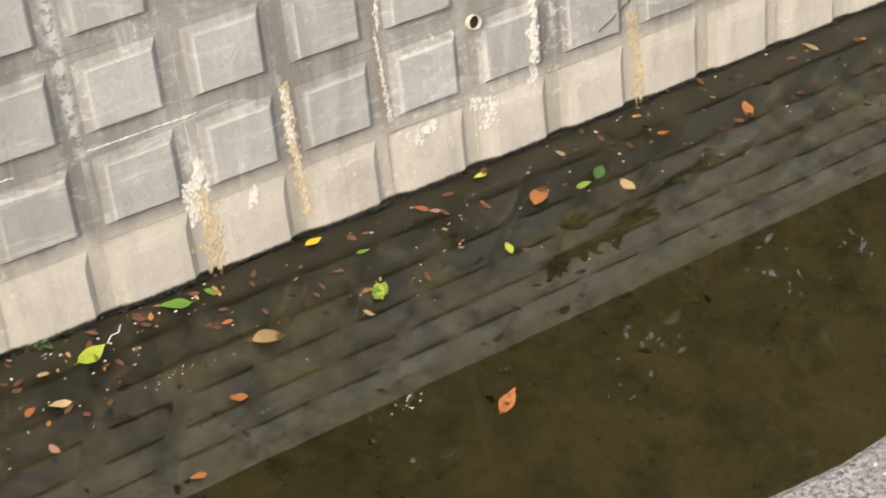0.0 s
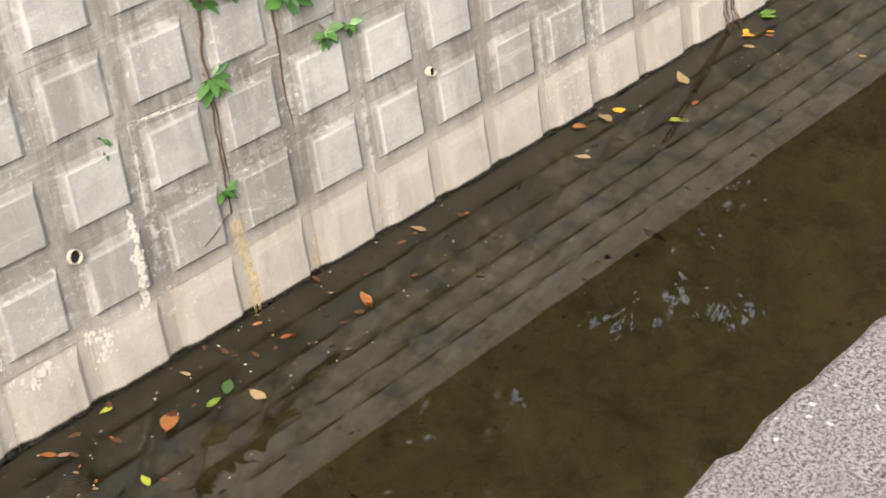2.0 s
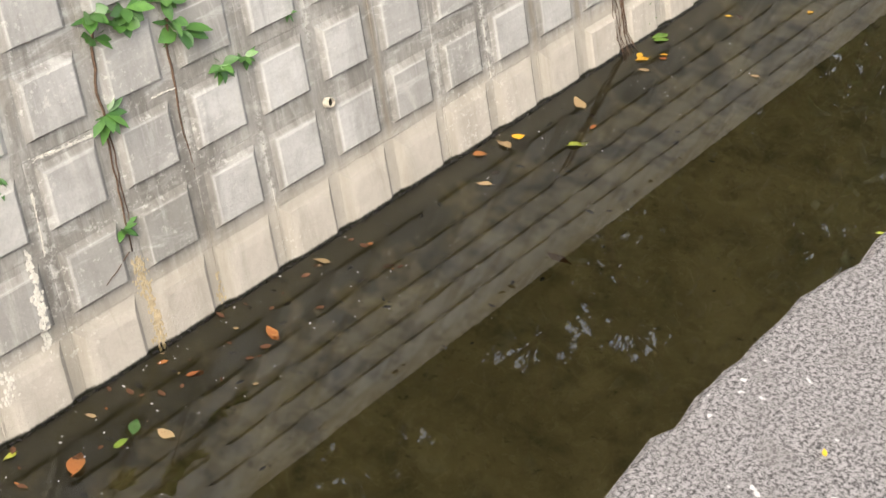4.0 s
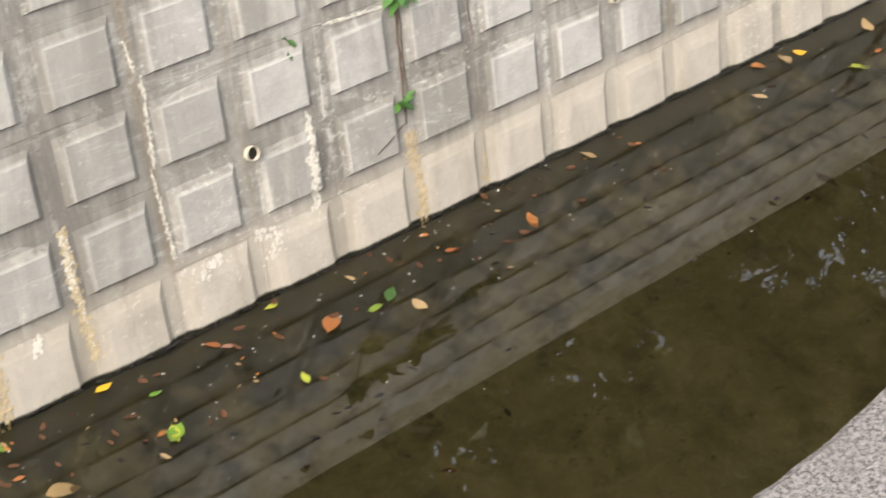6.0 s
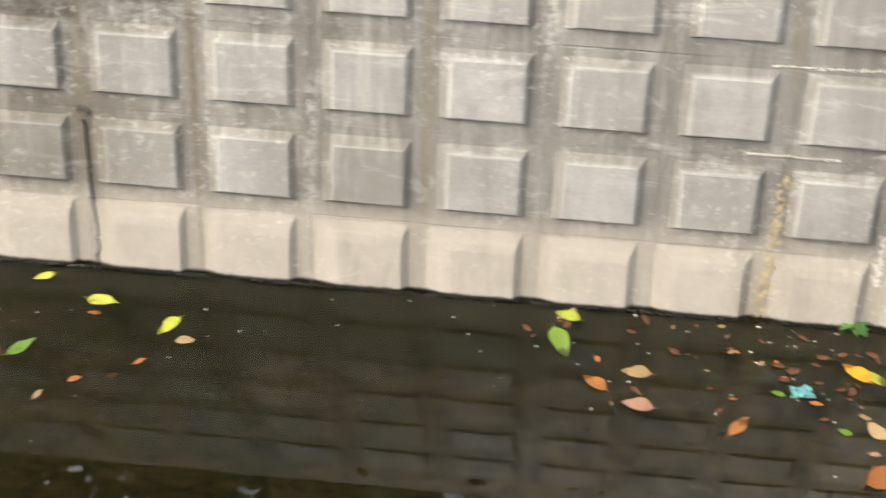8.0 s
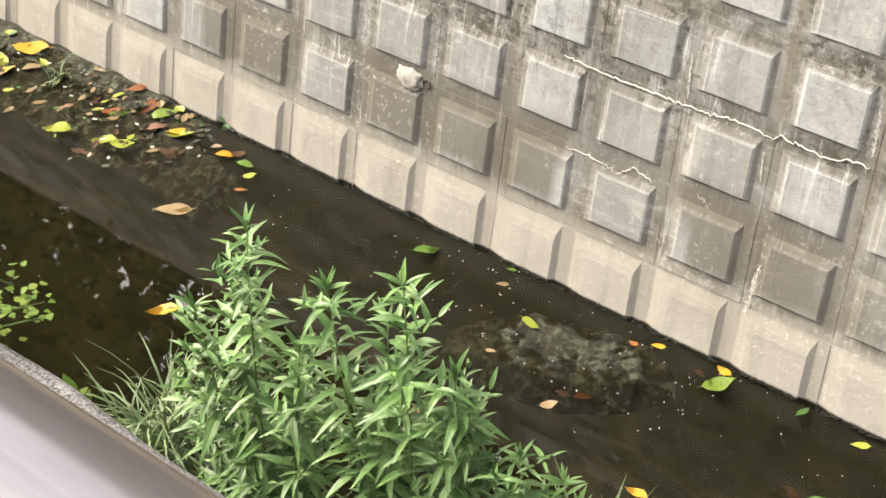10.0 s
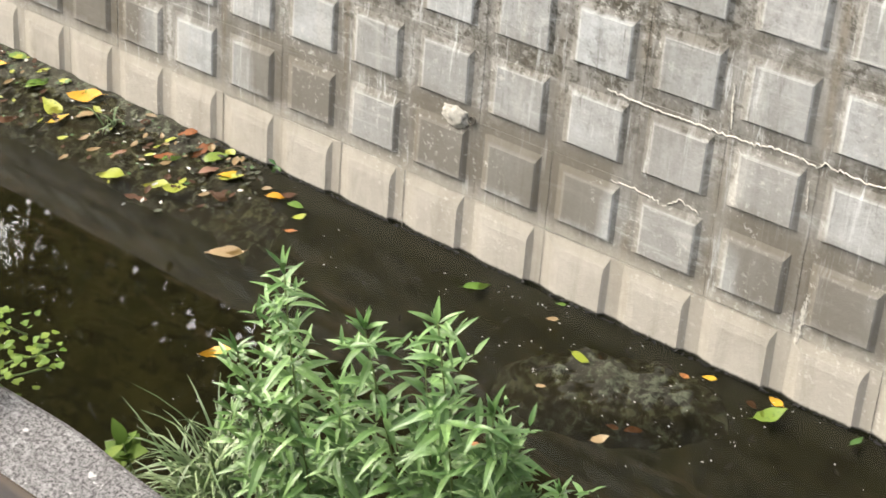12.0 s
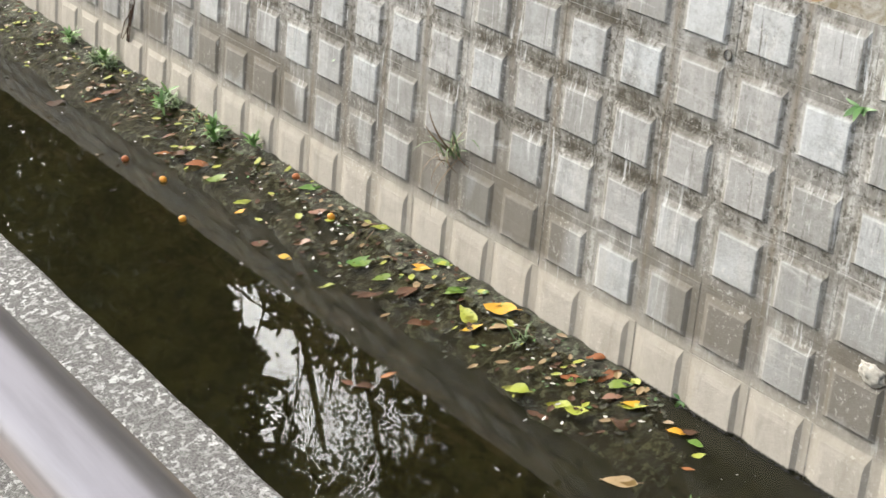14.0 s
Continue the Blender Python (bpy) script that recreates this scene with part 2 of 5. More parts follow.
def kerb_material():
    n = Nodes("weathered_kerb")
    pos = n.position()
    x = n.axis(pos, 0)
    east = n.ramp(n.math("ADD", n.math("MULTIPLY", x, 0.2), 1.2), (0.25, 0.0), (0.48, 1.0))
    fine = n.noise(pos, 170, 8, 0.85)
    mid = n.noise(pos, 85, 8, 0.75)
    c = n.mix(n.ramp(fine, (0.43, 0.0), (0.57, 1.0)), (0.035, 0.033, 0.033), (0.30, 0.286, 0.29))
    # worn lighter skin in the east, flaking white skin over darker stone in the west
    c = n.mix(n.math("MULTIPLY", n.ramp(mid, (0.50, 0.0), (0.60, 0.5)), east), c, (0.25, 0.238, 0.24))
    c = n.mix(n.math("MULTIPLY", n.ramp(n.noise(pos, 11, 5, 0.6), (0.5, 0.0), (0.66, 0.45)), east), c, (0.13, 0.122, 0.12))
    dark = n.mix(n.ramp(fine, (0.42, 0.0), (0.60, 1.0)), (0.05, 0.048, 0.046), (0.20, 0.195, 0.19))
    skin = n.math("MULTIPLY", n.ramp(n.noise(pos, 60, 7, 0.62, 0.6), (0.52, 0.0), (0.56, 1.0)), n.ramp(n.noise(pos, 9, 5, 0.65), (0.40, 0.2), (0.56, 1.0)))
    dark = n.mix(n.math("MULTIPLY", skin, 0.9), dark, n.mix(n.ramp(fine, (0.4, 0.0), (0.6, 1.0)), (0.36, 0.36, 0.35), (0.52, 0.52, 0.515)))
    c = n.mix(east, dark, c)
    c = n.mix(n.ramp(n.noise(pos, 40, 4, 0.5), (0.66, 0.0), (0.70, 0.8)), c, (0.55, 0.54, 0.53))
    c = n.mix(n.ramp(n.noise(pos, 4, 5), (0.58, 0.0), (0.78, 0.4)), c, (0.13, 0.125, 0.115))
    return n.done(c, 0.95, n.math("ADD", fine, mid), 0.6, 0.006)


def bed_material():
    n = Nodes("silt_bed")
    pos = n.position()
    a = n.noise(pos, 2.2, 8, 0.65, 0.6)
    b = n.noise(pos, 15, 8, 0.75)
    clump = n.noise(pos, 4.5, 8, 0.62, 0.2)
    east = n.ramp(n.math("ADD", n.math("MULTIPLY", n.axis(pos, 0), 0.1), 0.5), (0.18, 0.0), (0.42, 1.0))
    dark = n.mix(n.ramp(a, (0.35, 0.0), (0.7, 1.0)), (0.014, 0.015, 0.007), (0.044, 0.043, 0.020))
    pale = n.mix(n.ramp(a, (0.35, 0.0), (0.7, 1.0)), (0.128, 0.114, 0.069), (0.222, 0.198, 0.123))
    c = n.mix(east, dark, pale)
    c = n.mix(n.ramp(b, (0.56, 0.0), (0.70, 0.8)), c, n.mix(east, (0.060, 0.054, 0.034), (0.23, 0.205, 0.135)))
    flow = n.noise(n.scaled(pos, (1.2, 6.0, 1.0)), 2.2, 6, 0.65, 0.4)
    c = n.mix(n.math("MULTIPLY", n.ramp(flow, (0.50, 0.0), (0.64, 0.8)), n.math("MULTIPLY", n.math("SUBTRACT", 1.0, east), n.ramp(n.math("ADD", n.axis(pos, 1), 1.5), (0.3, 0.0), (0.6, 1.0)))), c, (0.060, 0.048, 0.031))
    shore = n.ramp(n.math("ADD", n.math("MULTIPLY", n.axis(pos, 1), 0.5), n.math("ADD", 0.75, n.math("MULTIPLY", n.math("SUBTRACT", clump, 0.5), 0.9))), (0.42, 0.0), (0.68, 0.85))
    c = n.mix(shore, c, (0.022, 0.023, 0.015))
    c = n.mix(n.ramp(clump, (0.50, 0.0), (0.66, 0.42)), c, (0.020, 0.021, 0.013))
    c = n.mix(n.ramp(b, (0.30, 0.7), (0.42, 0.0)), c, (0.007, 0.007, 0.004))
    c = n.mix(n.math("MULTIPLY", n.ramp(n.noise(n.scaled(pos, (1.0, 1.7, 1.0)), 9, 7, 0.65, 0.3), (0.52, 0.0), (0.60, 0.75)), n.math("SUBTRACT", 1.0, east)), c, (0.012, 0.011, 0.007))
    return n.done(c, 0.95, b, 0.5, 0.01)


def water_material():
    n = Nodes("still_water")
    pos = n.position()
    x, y = n.axis(pos, 0), n.axis(pos, 1)
    # running water over the shallows along the western foot of the wall, a still pool elsewhere
    west = n.ramp(n.math("ADD", n.math("MULTIPLY", x, -0.1), 0.2), (0.35, 0.0), (0.60, 1.0))
    shallow = n.math("MULTIPLY", west, n.ramp(n.math("ADD", n.math("ADD", y, 0.72), n.math("MULTIPLY", n.noise(pos, 2.0, 4), 0.3)), (0.10, 0.0), (0.40, 1.0)))
    tr = n.add("BsdfTransparent")
    tr.inputs[0].default_value = (0.80, 0.76, 0.60, 1)
    gl = n.add("BsdfGlossy")
    # bluish tint put into the gloss cools the mirrored sky
    gl.inputs["Color"].default_value = (0.93, 0.96, 1.0, 1)
    n.link(n.math("ADD", n.math("MULTIPLY", shallow, 0.055), 0.004), gl.inputs["Roughness"])
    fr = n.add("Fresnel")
    # refractive index above water's, raised away from the wall for a brighter mirrored wall
    mirror_boost = n.ramp(n.math("ADD", n.math("MULTIPLY", y, -1.0), n.math("MULTIPLY", n.math("SUBTRACT", n.noise(pos, 2.6, 5, 0.6), 0.5), 0.4)), (0.05, 0.0), (0.70, 1.0))
    n.link(n.math("ADD", n.math("SUBTRACT", 1.46, n.math("MULTIPLY", shallow, 0.09)), n.math("MULTIPLY", n.math("MULTIPLY", mirror_boost, n.math("SUBTRACT", 1.0, west)), 0.46)), fr.inputs["IOR"])
    b = n.add("Bump")
    n.link(n.math("ADD", n.math("MULTIPLY", shallow, 0.02), 0.009), b.inputs["Strength"])
    b.inputs["Distance"].default_value = 0.01
    n.link(n.noise(pos, 5, 3, 0.5), b.inputs["Height"])
    n.link(b.outputs[0], gl.inputs["Normal"])
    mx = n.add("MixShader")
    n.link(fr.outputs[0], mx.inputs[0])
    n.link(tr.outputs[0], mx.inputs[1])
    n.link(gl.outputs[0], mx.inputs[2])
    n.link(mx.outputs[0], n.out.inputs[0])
    return n.mat


def leaf_material(name, lo, hi, spot, spec=0.45, rough=0.45):
    n = Nodes(name)
    loc = n.local()
    c = n.mix(n.random(), lo, hi)
    c = n.mix(n.ramp(n.noise(n.position(), 60, 6, 0.7), (0.55, 0.0), (0.68, 0.85)), c, spot)
    return n.done(c, rough, n.noise(loc, 40, 4), 0.2, 0.002, spec)


def foliage_material(name, lo, hi, rough=0.42, spec=0.55):
    n = Nodes(name)
    c = n.mix(n.math("FRACT", n.math("ADD", n.island(), n.random())), lo, hi)
    c = n.mix(n.ramp(n.noise(n.position(), 45, 5, 0.6), (0.45, 0.0), (0.7, 0.6)), c, lo)
    return n.done(c, rough, None, spec=spec)


def plain(name, colour, rough=0.6, metal=0.0, spec=0.4, grain=30, vary=0.35):
    n = Nodes(name)
    dark = tuple(v * (1 - vary) for v in colour)
    c = n.mix(n.ramp(n.noise(n.position(), grain, 6, 0.65), (0.35, 0.0), (0.7, 1.0)), colour, dark)
    return n.done(c, rough, n.noise(n.position(), grain * 4, 4), 0.2, 0.002, spec, metal)


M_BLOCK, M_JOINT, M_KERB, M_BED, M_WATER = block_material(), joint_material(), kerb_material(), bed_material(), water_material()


# ---- mesh helpers ----
def mesh_of(name, bm, material, smooth=False):
    me = bpy.data.meshes.new(name)
    bmesh.ops.recalc_face_normals(bm, faces=bm.faces)
    bm.to_mesh(me)
    bm.free()
    me.materials.append(material)
    if smooth:
        for p in me.polygons:
            p.use_smooth = True
    return me


def raw_mesh(name, verts, faces, material, smooth=False):
    me = bpy.data.meshes.new(name)
    me.from_pydata([tuple(v) for v in verts], [], faces)
    me.materials.append(material)
    if smooth:
        for p in me.polygons:
            p.use_smooth = True
    return me


def part(name, data, parent, m=None, label=""):
    ob = new(name, data)
    ob.parent = parent
    if m is not None:
        ob.matrix_local = m
    return tagged(ob, label)


def thing(name, data, m=None, label="", category="", group="", kind=""):
    ob = new(name, data)
    if m is not None:
        ob.matrix_world = m
    return tagged(ob, label, category, group, kind)


# ---- water and bed ----
def grid_mesh(name, xs, ys, height, material, smooth=True):
    verts = [(x, y, height(x, y)) for y in ys for x in xs]
    w = len(xs)
    faces = [(j * w + i, j * w + i + 1, (j + 1) * w + i + 1, (j + 1) * w + i) for j in range(len(ys) - 1) for i in range(w - 1)]
    return raw_mesh(name, verts, faces, material, smooth)


def bed_height(x, y):
    near = 0.03 * noise.noise((x * 2.3, y * 2.3, 0.0)) + 0.015 * noise.noise((x * 7, y * 7, 3.0))
    bank = 0.0
    if x < -3.5:
        bank = 0.10 * math.exp(-((y + 0.2) / 0.35) ** 2) * min(1.0, (-3.5 - x) / 5.0)
    wall_silt = 0.125 * math.exp(-((y - 0.03) / 0.16) ** 2)
    return min(-0.13 + near + bank + wall_silt - 0.06 * max(0.0, min(1.0, (-0.5 - y))), -0.012)


xs = [WALL_X0 + 0.12 * i for i in range(int((WALL_X1 - WALL_X0) / 0.12) + 1)]
thing("stream_bed", grid_mesh("stream_bed", xs, [-3.2 + 0.1 * i for i in range(34)], bed_height, M_BED), None,
      "dark brown silty bed of a shallow channel", "stream bed", kind="structure")
thing("water", raw_mesh("water", [(WALL_X0, -3.0, WATER_Z), (WALL_X1, -3.0, WATER_Z), (WALL_X1, 0.12, WATER_Z), (WALL_X0, 0.12, WATER_Z)], [(0, 1, 2, 3)], M_WATER), None,
      "still murky brown water mirroring wall and trees", "water", kind="structure")

# ---- far wall: backing and its blocks ----
def backing_mesh():
    u0, u1, d = -0.6, U_TOP - 0.004, DEPTH + 0.0026
    pts = []
    for s in (WALL_X0, WALL_X1):
        for u, out in ((u0, -d), (u1, -d), (u1, -0.5), (u0, -0.5)):
            pts.append(on_wall(s, u, out))
    faces = [(0, 1, 5, 4), (1, 2, 6, 5), (2, 3, 7, 6), (3, 0, 4, 7), (0, 3, 2, 1), (4, 5, 6, 7)]
    return raw_mesh("wall_far", pts, faces, M_JOINT)


def block_mesh(seed, flush=False):
    """One block: a flat tile with eased edges and a raised, chamfered panel. Its origin is the panel face's lower left corner; y goes into the wall."""
    r = random.Random(seed)
    j = lambda: r.uniform(-0.002, 0.002)
    mx, mz = (COL - FACE_W) / 2, (ROW - FACE_H) / 2
    g = 0.0002
    depth, ch = DEPTH, 0.026
    ease = 0.062 if flush else 0.036     # the left and upper flanks are wider, and silted up in the lowest course
    soft = 0.014 if flush else 0.0

    def ring(a, b, c, d, y):
        return [(a + j(), y, c + j()), (b + j(), y, c + j()), (b + j(), y, d + j()), (a + j(), y, d + j())]

    rings = [
        ring(-mx + g, FACE_W + mx - g, -mz + g, FACE_H + mz - g, depth + 0.02),
        ring(-mx + g, FACE_W + mx - g, -mz + g, FACE_H + mz - g, depth + 0.0015),
        ring(-mx + g + 0.001, FACE_W + mx - g - 0.001, -mz + g + 0.001, FACE_H + mz - g - 0.001, depth),
        ring(-ease, FACE_W + ch, -ch * 0.3, FACE_H + ease, depth),
        ring(0.001 - soft, FACE_W + 0.002, -0.001, FACE_H - 0.001 + soft, 0.0016 + soft * 0.12),
        ring(0.006 + soft, FACE_W - 0.001, 0.002, FACE_H - 0.006 - soft, 0.0),
    ]
    verts = [v for q in rings for v in q]
    faces = []
    for k in range(len(rings) - 1):
        for i in range(4):
            faces.append((4 * k + i, 4 * k + (i + 1) % 4, 4 * k + 4 + (i + 1) % 4, 4 * k + 4 + i))
    n = 4 * (len(rings) - 1)
    faces.append((n, n + 1, n + 2, n + 3))
    return verts, faces


wall_far = thing("wall_far", backing_mesh(), None, "battered grey concrete block retaining wall with raised square panels", "retaining wall", kind="structure")
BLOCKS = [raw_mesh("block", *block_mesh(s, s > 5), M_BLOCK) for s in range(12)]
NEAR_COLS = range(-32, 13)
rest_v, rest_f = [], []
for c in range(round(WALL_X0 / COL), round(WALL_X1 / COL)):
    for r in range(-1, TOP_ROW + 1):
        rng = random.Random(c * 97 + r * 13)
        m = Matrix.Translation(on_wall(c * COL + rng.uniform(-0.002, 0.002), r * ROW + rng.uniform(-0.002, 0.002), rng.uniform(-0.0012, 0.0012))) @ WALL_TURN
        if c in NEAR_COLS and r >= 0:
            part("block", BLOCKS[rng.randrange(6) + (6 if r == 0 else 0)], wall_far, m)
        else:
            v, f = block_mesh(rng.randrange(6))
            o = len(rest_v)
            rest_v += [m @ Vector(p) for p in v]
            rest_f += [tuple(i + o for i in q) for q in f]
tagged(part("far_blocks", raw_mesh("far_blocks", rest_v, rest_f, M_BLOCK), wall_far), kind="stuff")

# ---- coping on the wall's top ----
COPING = 0.30


def coping_material():
    n = Nodes("coping_concrete")
    pos = n.position()
    mid = n.noise(pos, 8, 8, 0.7, 0.5)
    c = n.mix(n.ramp(mid, (0.38, 0.0), (0.62, 1.0)), (0.42, 0.40, 0.36), (0.20, 0.165, 0.11))
    c = n.mix(n.ramp(n.noise(pos, 30, 7, 0.7), (0.55, 0.0), (0.66, 0.8)), c, (0.09, 0.075, 0.05))
    return n.done(c, 0.95, n.noise(pos, 50, 6), 0.5, 0.01)


def coping_mesh():
    n, v, f = 260, [], []
    for i in range(n + 1):
        x = WALL_X0 + (WALL_X1 - WALL_X0) * i / n
        w = 0.006 * noise.noise((x * 3, 0, 0))
        v += [on_wall(x, U_TOP, -0.03 + w), on_wall(x, U_TOP + COPING - 0.015, -0.03 + w), on_wall(x, U_TOP + COPING + w, -0.05), on_wall(x, U_TOP + COPING, -0.30), on_wall(x, U_TOP, -0.30)]
        if i:
            for k in range(5):
                a, b = 5 * (i - 1), 5 * i
                f.append((a + k, b + k, b + (k + 1) % 5, a + (k + 1) % 5))
    return raw_mesh("coping", v, f, coping_material())


part("coping", coping_mesh(), wall_far, None, "stained cast concrete coping")

# ---- ground on both banks ----
M_SOIL = plain("dry_soil", (0.20, 0.16, 0.10), 0.95, 0.0, 0.2, 9, 0.6)


def bank_height(x, y):
    return WALL_TOP_Z + COPING * CB - 0.06 + 0.05 * noise.noise((x * 2, y * 2, 1.0)) + 0.10 * max(0.0, y - WALL_TOP_Y - 0.1)


gx = [-60 + 1.0 * i for i in range(39)] + [WALL_X0 + 0.2 * i for i in range(169)] + [13 + 1.5 * i for i in range(30)]
thing("ground", grid_mesh("ground", gx, [WALL_TOP_Y + 0.20, WALL_TOP_Y + 0.3, WALL_TOP_Y + 0.4, WALL_TOP_Y + 0.8, 2.2, 4, 8, 16, 40, 120], bank_height, M_SOIL), None,
      "dry brown earth bank littered behind the wall", "ground", kind="structure")


def kerb_mesh():
    """A cast kerb with a broken, uneven edge over the water."""
    n = 900
    verts, faces = [], []
    prof = 6
    for i in range(n + 1):
        x = -18 + 30.0 * i / n
        wob = 0.006 * noise.noise((x * 7.1, 5.0, 0.0)) + 0.007 * noise.noise((x * 19.0, 8.0, 0.0)) if x > -2.5 else 0.005 * noise.noise((x * 6, 5, 0))
        y0 = kerb_y(x) + wob + 0.006 + 0.014 * math.exp(-((x + 3.95) / 0.22) ** 2)
        # broken lip: a bite out of it, and small chips
        y0 += 0.012 * math.exp(-((x + 0.4) / 0.30) ** 4) - 0.016 * math.exp(-((x + 0.98) / 0.27) ** 4)
        y0 -= 0.013 * math.exp(-((x + 0.553) / 0.022) ** 2) + 0.012 * math.exp(-((x + 0.10) / 0.04) ** 2) + 0.010 * math.exp(-((x - 0.1) / 0.03) ** 2)
        verts += [(x, y0 + 1.05, -0.4), (x, y0 + 0.085, KERB_Z - 0.30), (x, y0, KERB_Z - 0.010), (x, y0 - 0.010, KERB_Z), (x, y0 - 0.30, KERB_Z + 0.004 * noise.noise((x * 5, 0, 0))), (x, y0 - 0.75, KERB_Z)]
        if i:
            for k in range(prof - 1):
                a, b = (i - 1) * prof + k, i * prof + k
                faces.append((a, b, b + 1, a + 1))
    return raw_mesh("kerb", verts, faces, M_KERB)


thing("kerb", kerb_mesh(), None, "rough speckled grey concrete kerb along the near bank", "kerb", kind="structure")
M_PATH = plain("path_paving", (0.22, 0.21, 0.20), 0.9, 0, 0.3, 14)
thing("path", raw_mesh("path", [(-60, -30, KERB_Z - 0.05), (60, -30, KERB_Z - 0.05), (60, -3.95, KERB_Z - 0.05), (-60, -3.95, KERB_Z - 0.05)], [(0, 1, 2, 3)], M_PATH), None,
      "grey paved footpath behind the kerb", "path", kind="structure")

# ---- materials of the things ----
M_LEAF = {
    "yellow_green": leaf_material("leaf_yellow_green", (0.24, 0.28, 0.03), (0.34, 0.36, 0.05), (0.08, 0.13, 0.02)),
    "green": leaf_material("leaf_green", (0.075, 0.165, 0.02), (0.16, 0.225, 0.03), (0.05, 0.11, 0.02)),
    "dark_green": leaf_material("leaf_dark_green", (0.03, 0.07, 0.02), (0.06, 0.13, 0.03), (0.03, 0.04, 0.02)),
    "yellow": leaf_material("leaf_yellow", (0.52, 0.33, 0.02), (0.58, 0.27, 0.02), (0.30, 0.18, 0.02)),
    "orange": leaf_material("leaf_orange", (0.21, 0.072, 0.024), (0.30, 0.125, 0.038), (0.10, 0.042, 0.02), 0.25, 0.6),
    "tan": leaf_material("leaf_tan", (0.22, 0.15, 0.07), (0.32, 0.225, 0.12), (0.18, 0.11, 0.05)),
    "pink": leaf_material("leaf_pink", (0.20, 0.10, 0.065), (0.28, 0.16, 0.11), (0.2, 0.1, 0.06)),
    "brown": leaf_material("leaf_brown", (0.040, 0.024, 0.013), (0.11, 0.05, 0.026), (0.025, 0.018, 0.01), 0.2, 0.7),
}
M_HERB = foliage_material("herb_leaf", (0.075, 0.165, 0.042), (0.205, 0.35, 0.11))
M_GRASS = foliage_material("grass_blade", (0.09, 0.15, 0.055), (0.24, 0.31, 0.15))
M_WEED = foliage_material("weed_leaf", (0.030, 0.095, 0.018), (0.085, 0.20, 0.04))
M_CREEPER = foliage_material("creeper_leaf", (0.060, 0.115, 0.014), (0.13, 0.18, 0.026), 0.65, 0.2)
M_TREE = foliage_material("tree_leaf", (0.03, 0.05, 0.015), (0.06, 0.09, 0.025))
M_STEM = plain("green_stem", (0.16, 0.22, 0.07), 0.6)
M_TWIG = plain("dry_twig", (0.20, 0.14, 0.09), 0.85)
M_ROOT = plain("root_bark", (0.115, 0.072, 0.048), 0.9, 0, 0.2, 40, 0.5)
M_BARK = plain("bark", (0.07, 0.055, 0.04), 0.9, grain=12)
M_CRUST = plain("lime_crust", (0.72, 0.69, 0.62), 0.9, 0, 0.2, 50, 0.3)
M_CRUST_TAN = plain("stained_lime_crust", (0.56, 0.46, 0.30), 0.9, 0, 0.2, 40, 0.4)
M_PVC = plain("weathered_plastic_pipe", (0.52, 0.48, 0.40), 0.6, 0, 0.4, 60, 0.4)
M_PVC_DARK = plain("dark_plastic_pipe", (0.20, 0.18, 0.15), 0.7, 0, 0.3, 60, 0.5)
# near-black colour painted for the shade inside the pipes
M_VOID = plain("bore_shade", (0.03, 0.026, 0.02), 0.9)
M_BLACK = plain("black_slime", (0.014, 0.013, 0.012), 0.5)
M_FRUIT = plain("fruit_skin", (0.75, 0.33, 0.03), 0.4, 0, 0.5, 80, 0.2)
M_FRUIT_OLD = plain("rotting_fruit_skin", (0.55, 0.18, 0.06), 0.5, 0, 0.5, 60, 0.4)
M_FLECK = plain("pale_scum", (0.62, 0.60, 0.54), 0.8)
M_FOIL = plain("turquoise_foil", (0.16, 0.42, 0.44), 0.3, 0.35, 0.5, 45, 0.7)
M_WHITE = plain("white_plastic", (0.75, 0.75, 0.74), 0.5)
M_LUMP = plain("mortar_lump", (0.55, 0.52, 0.46), 0.95, 0, 0.2, 22, 0.5)


def rail_material():
    n = Nodes("bronze_rail_paint")
    pos = n.position()
    c = n.mix(n.ramp(n.noise(n.scaled(pos, (3, 40, 40)), 2, 5), (0.4, 0.0), (0.7, 1.0)), (0.66, 0.58, 0.56), (0.56, 0.49, 0.47))
    return n.done(c, 0.24, n.noise(pos, 300, 3), 0.03, 0.001, 0.6, 0.72)


def mud_material(name, k):
    n = Nodes(name)
    pos = n.position()
    a = n.noise(pos, 20, 8, 0.75)
    c = n.mix(n.ramp(n.noise(pos, 5, 5), (0.4, 0.0), (0.65, 1.0)), (0.010 * k, 0.009 * k, 0.006 * k), (0.022 * k, 0.021 * k, 0.014 * k))
    c = n.mix(n.ramp(a, (0.50, 0.0), (0.60, 0.9)), c, (0.050 * k, 0.056 * k, 0.038 * k))
    c = n.mix(n.ramp(n.voronoi(pos, 70), (0.08, 0.9), (0.14, 0.0)), c, (0.20, 0.18, 0.14))
    return n.done(c, 0.8, a, 1.0, 0.02, 0.25)


M_RAIL, M_MUD, M_ALGAE = rail_material(), mud_material("wet_mud", 2.9), mud_material("algae_mud", 2.2)


# ---- mud bank and mound ----
def bank_top(x, y):
    along = min(1.0, max(0.0, (-7.2 - x) / 1.2))
    across = 1.0 - ((y + 0.05) / -0.42)
    h = -0.055 + along * (0.075 * across) + 0.035 * noise.noise((x * 3.1, y * 3.1, 2.0)) + 0.018 * noise.noise((x * 11, y * 11, 5.0))
    return min(h, 0.020 + 0.012 * noise.noise((x * 14, y * 14, 9.0))) - 0.25 * max(0.0, (-0.45 - y) / 0.3) - 0.3 * max(0.0, (x + 7.4) / 0.6)


bx = [-17.5 + 0.05 * i for i in range(214)]
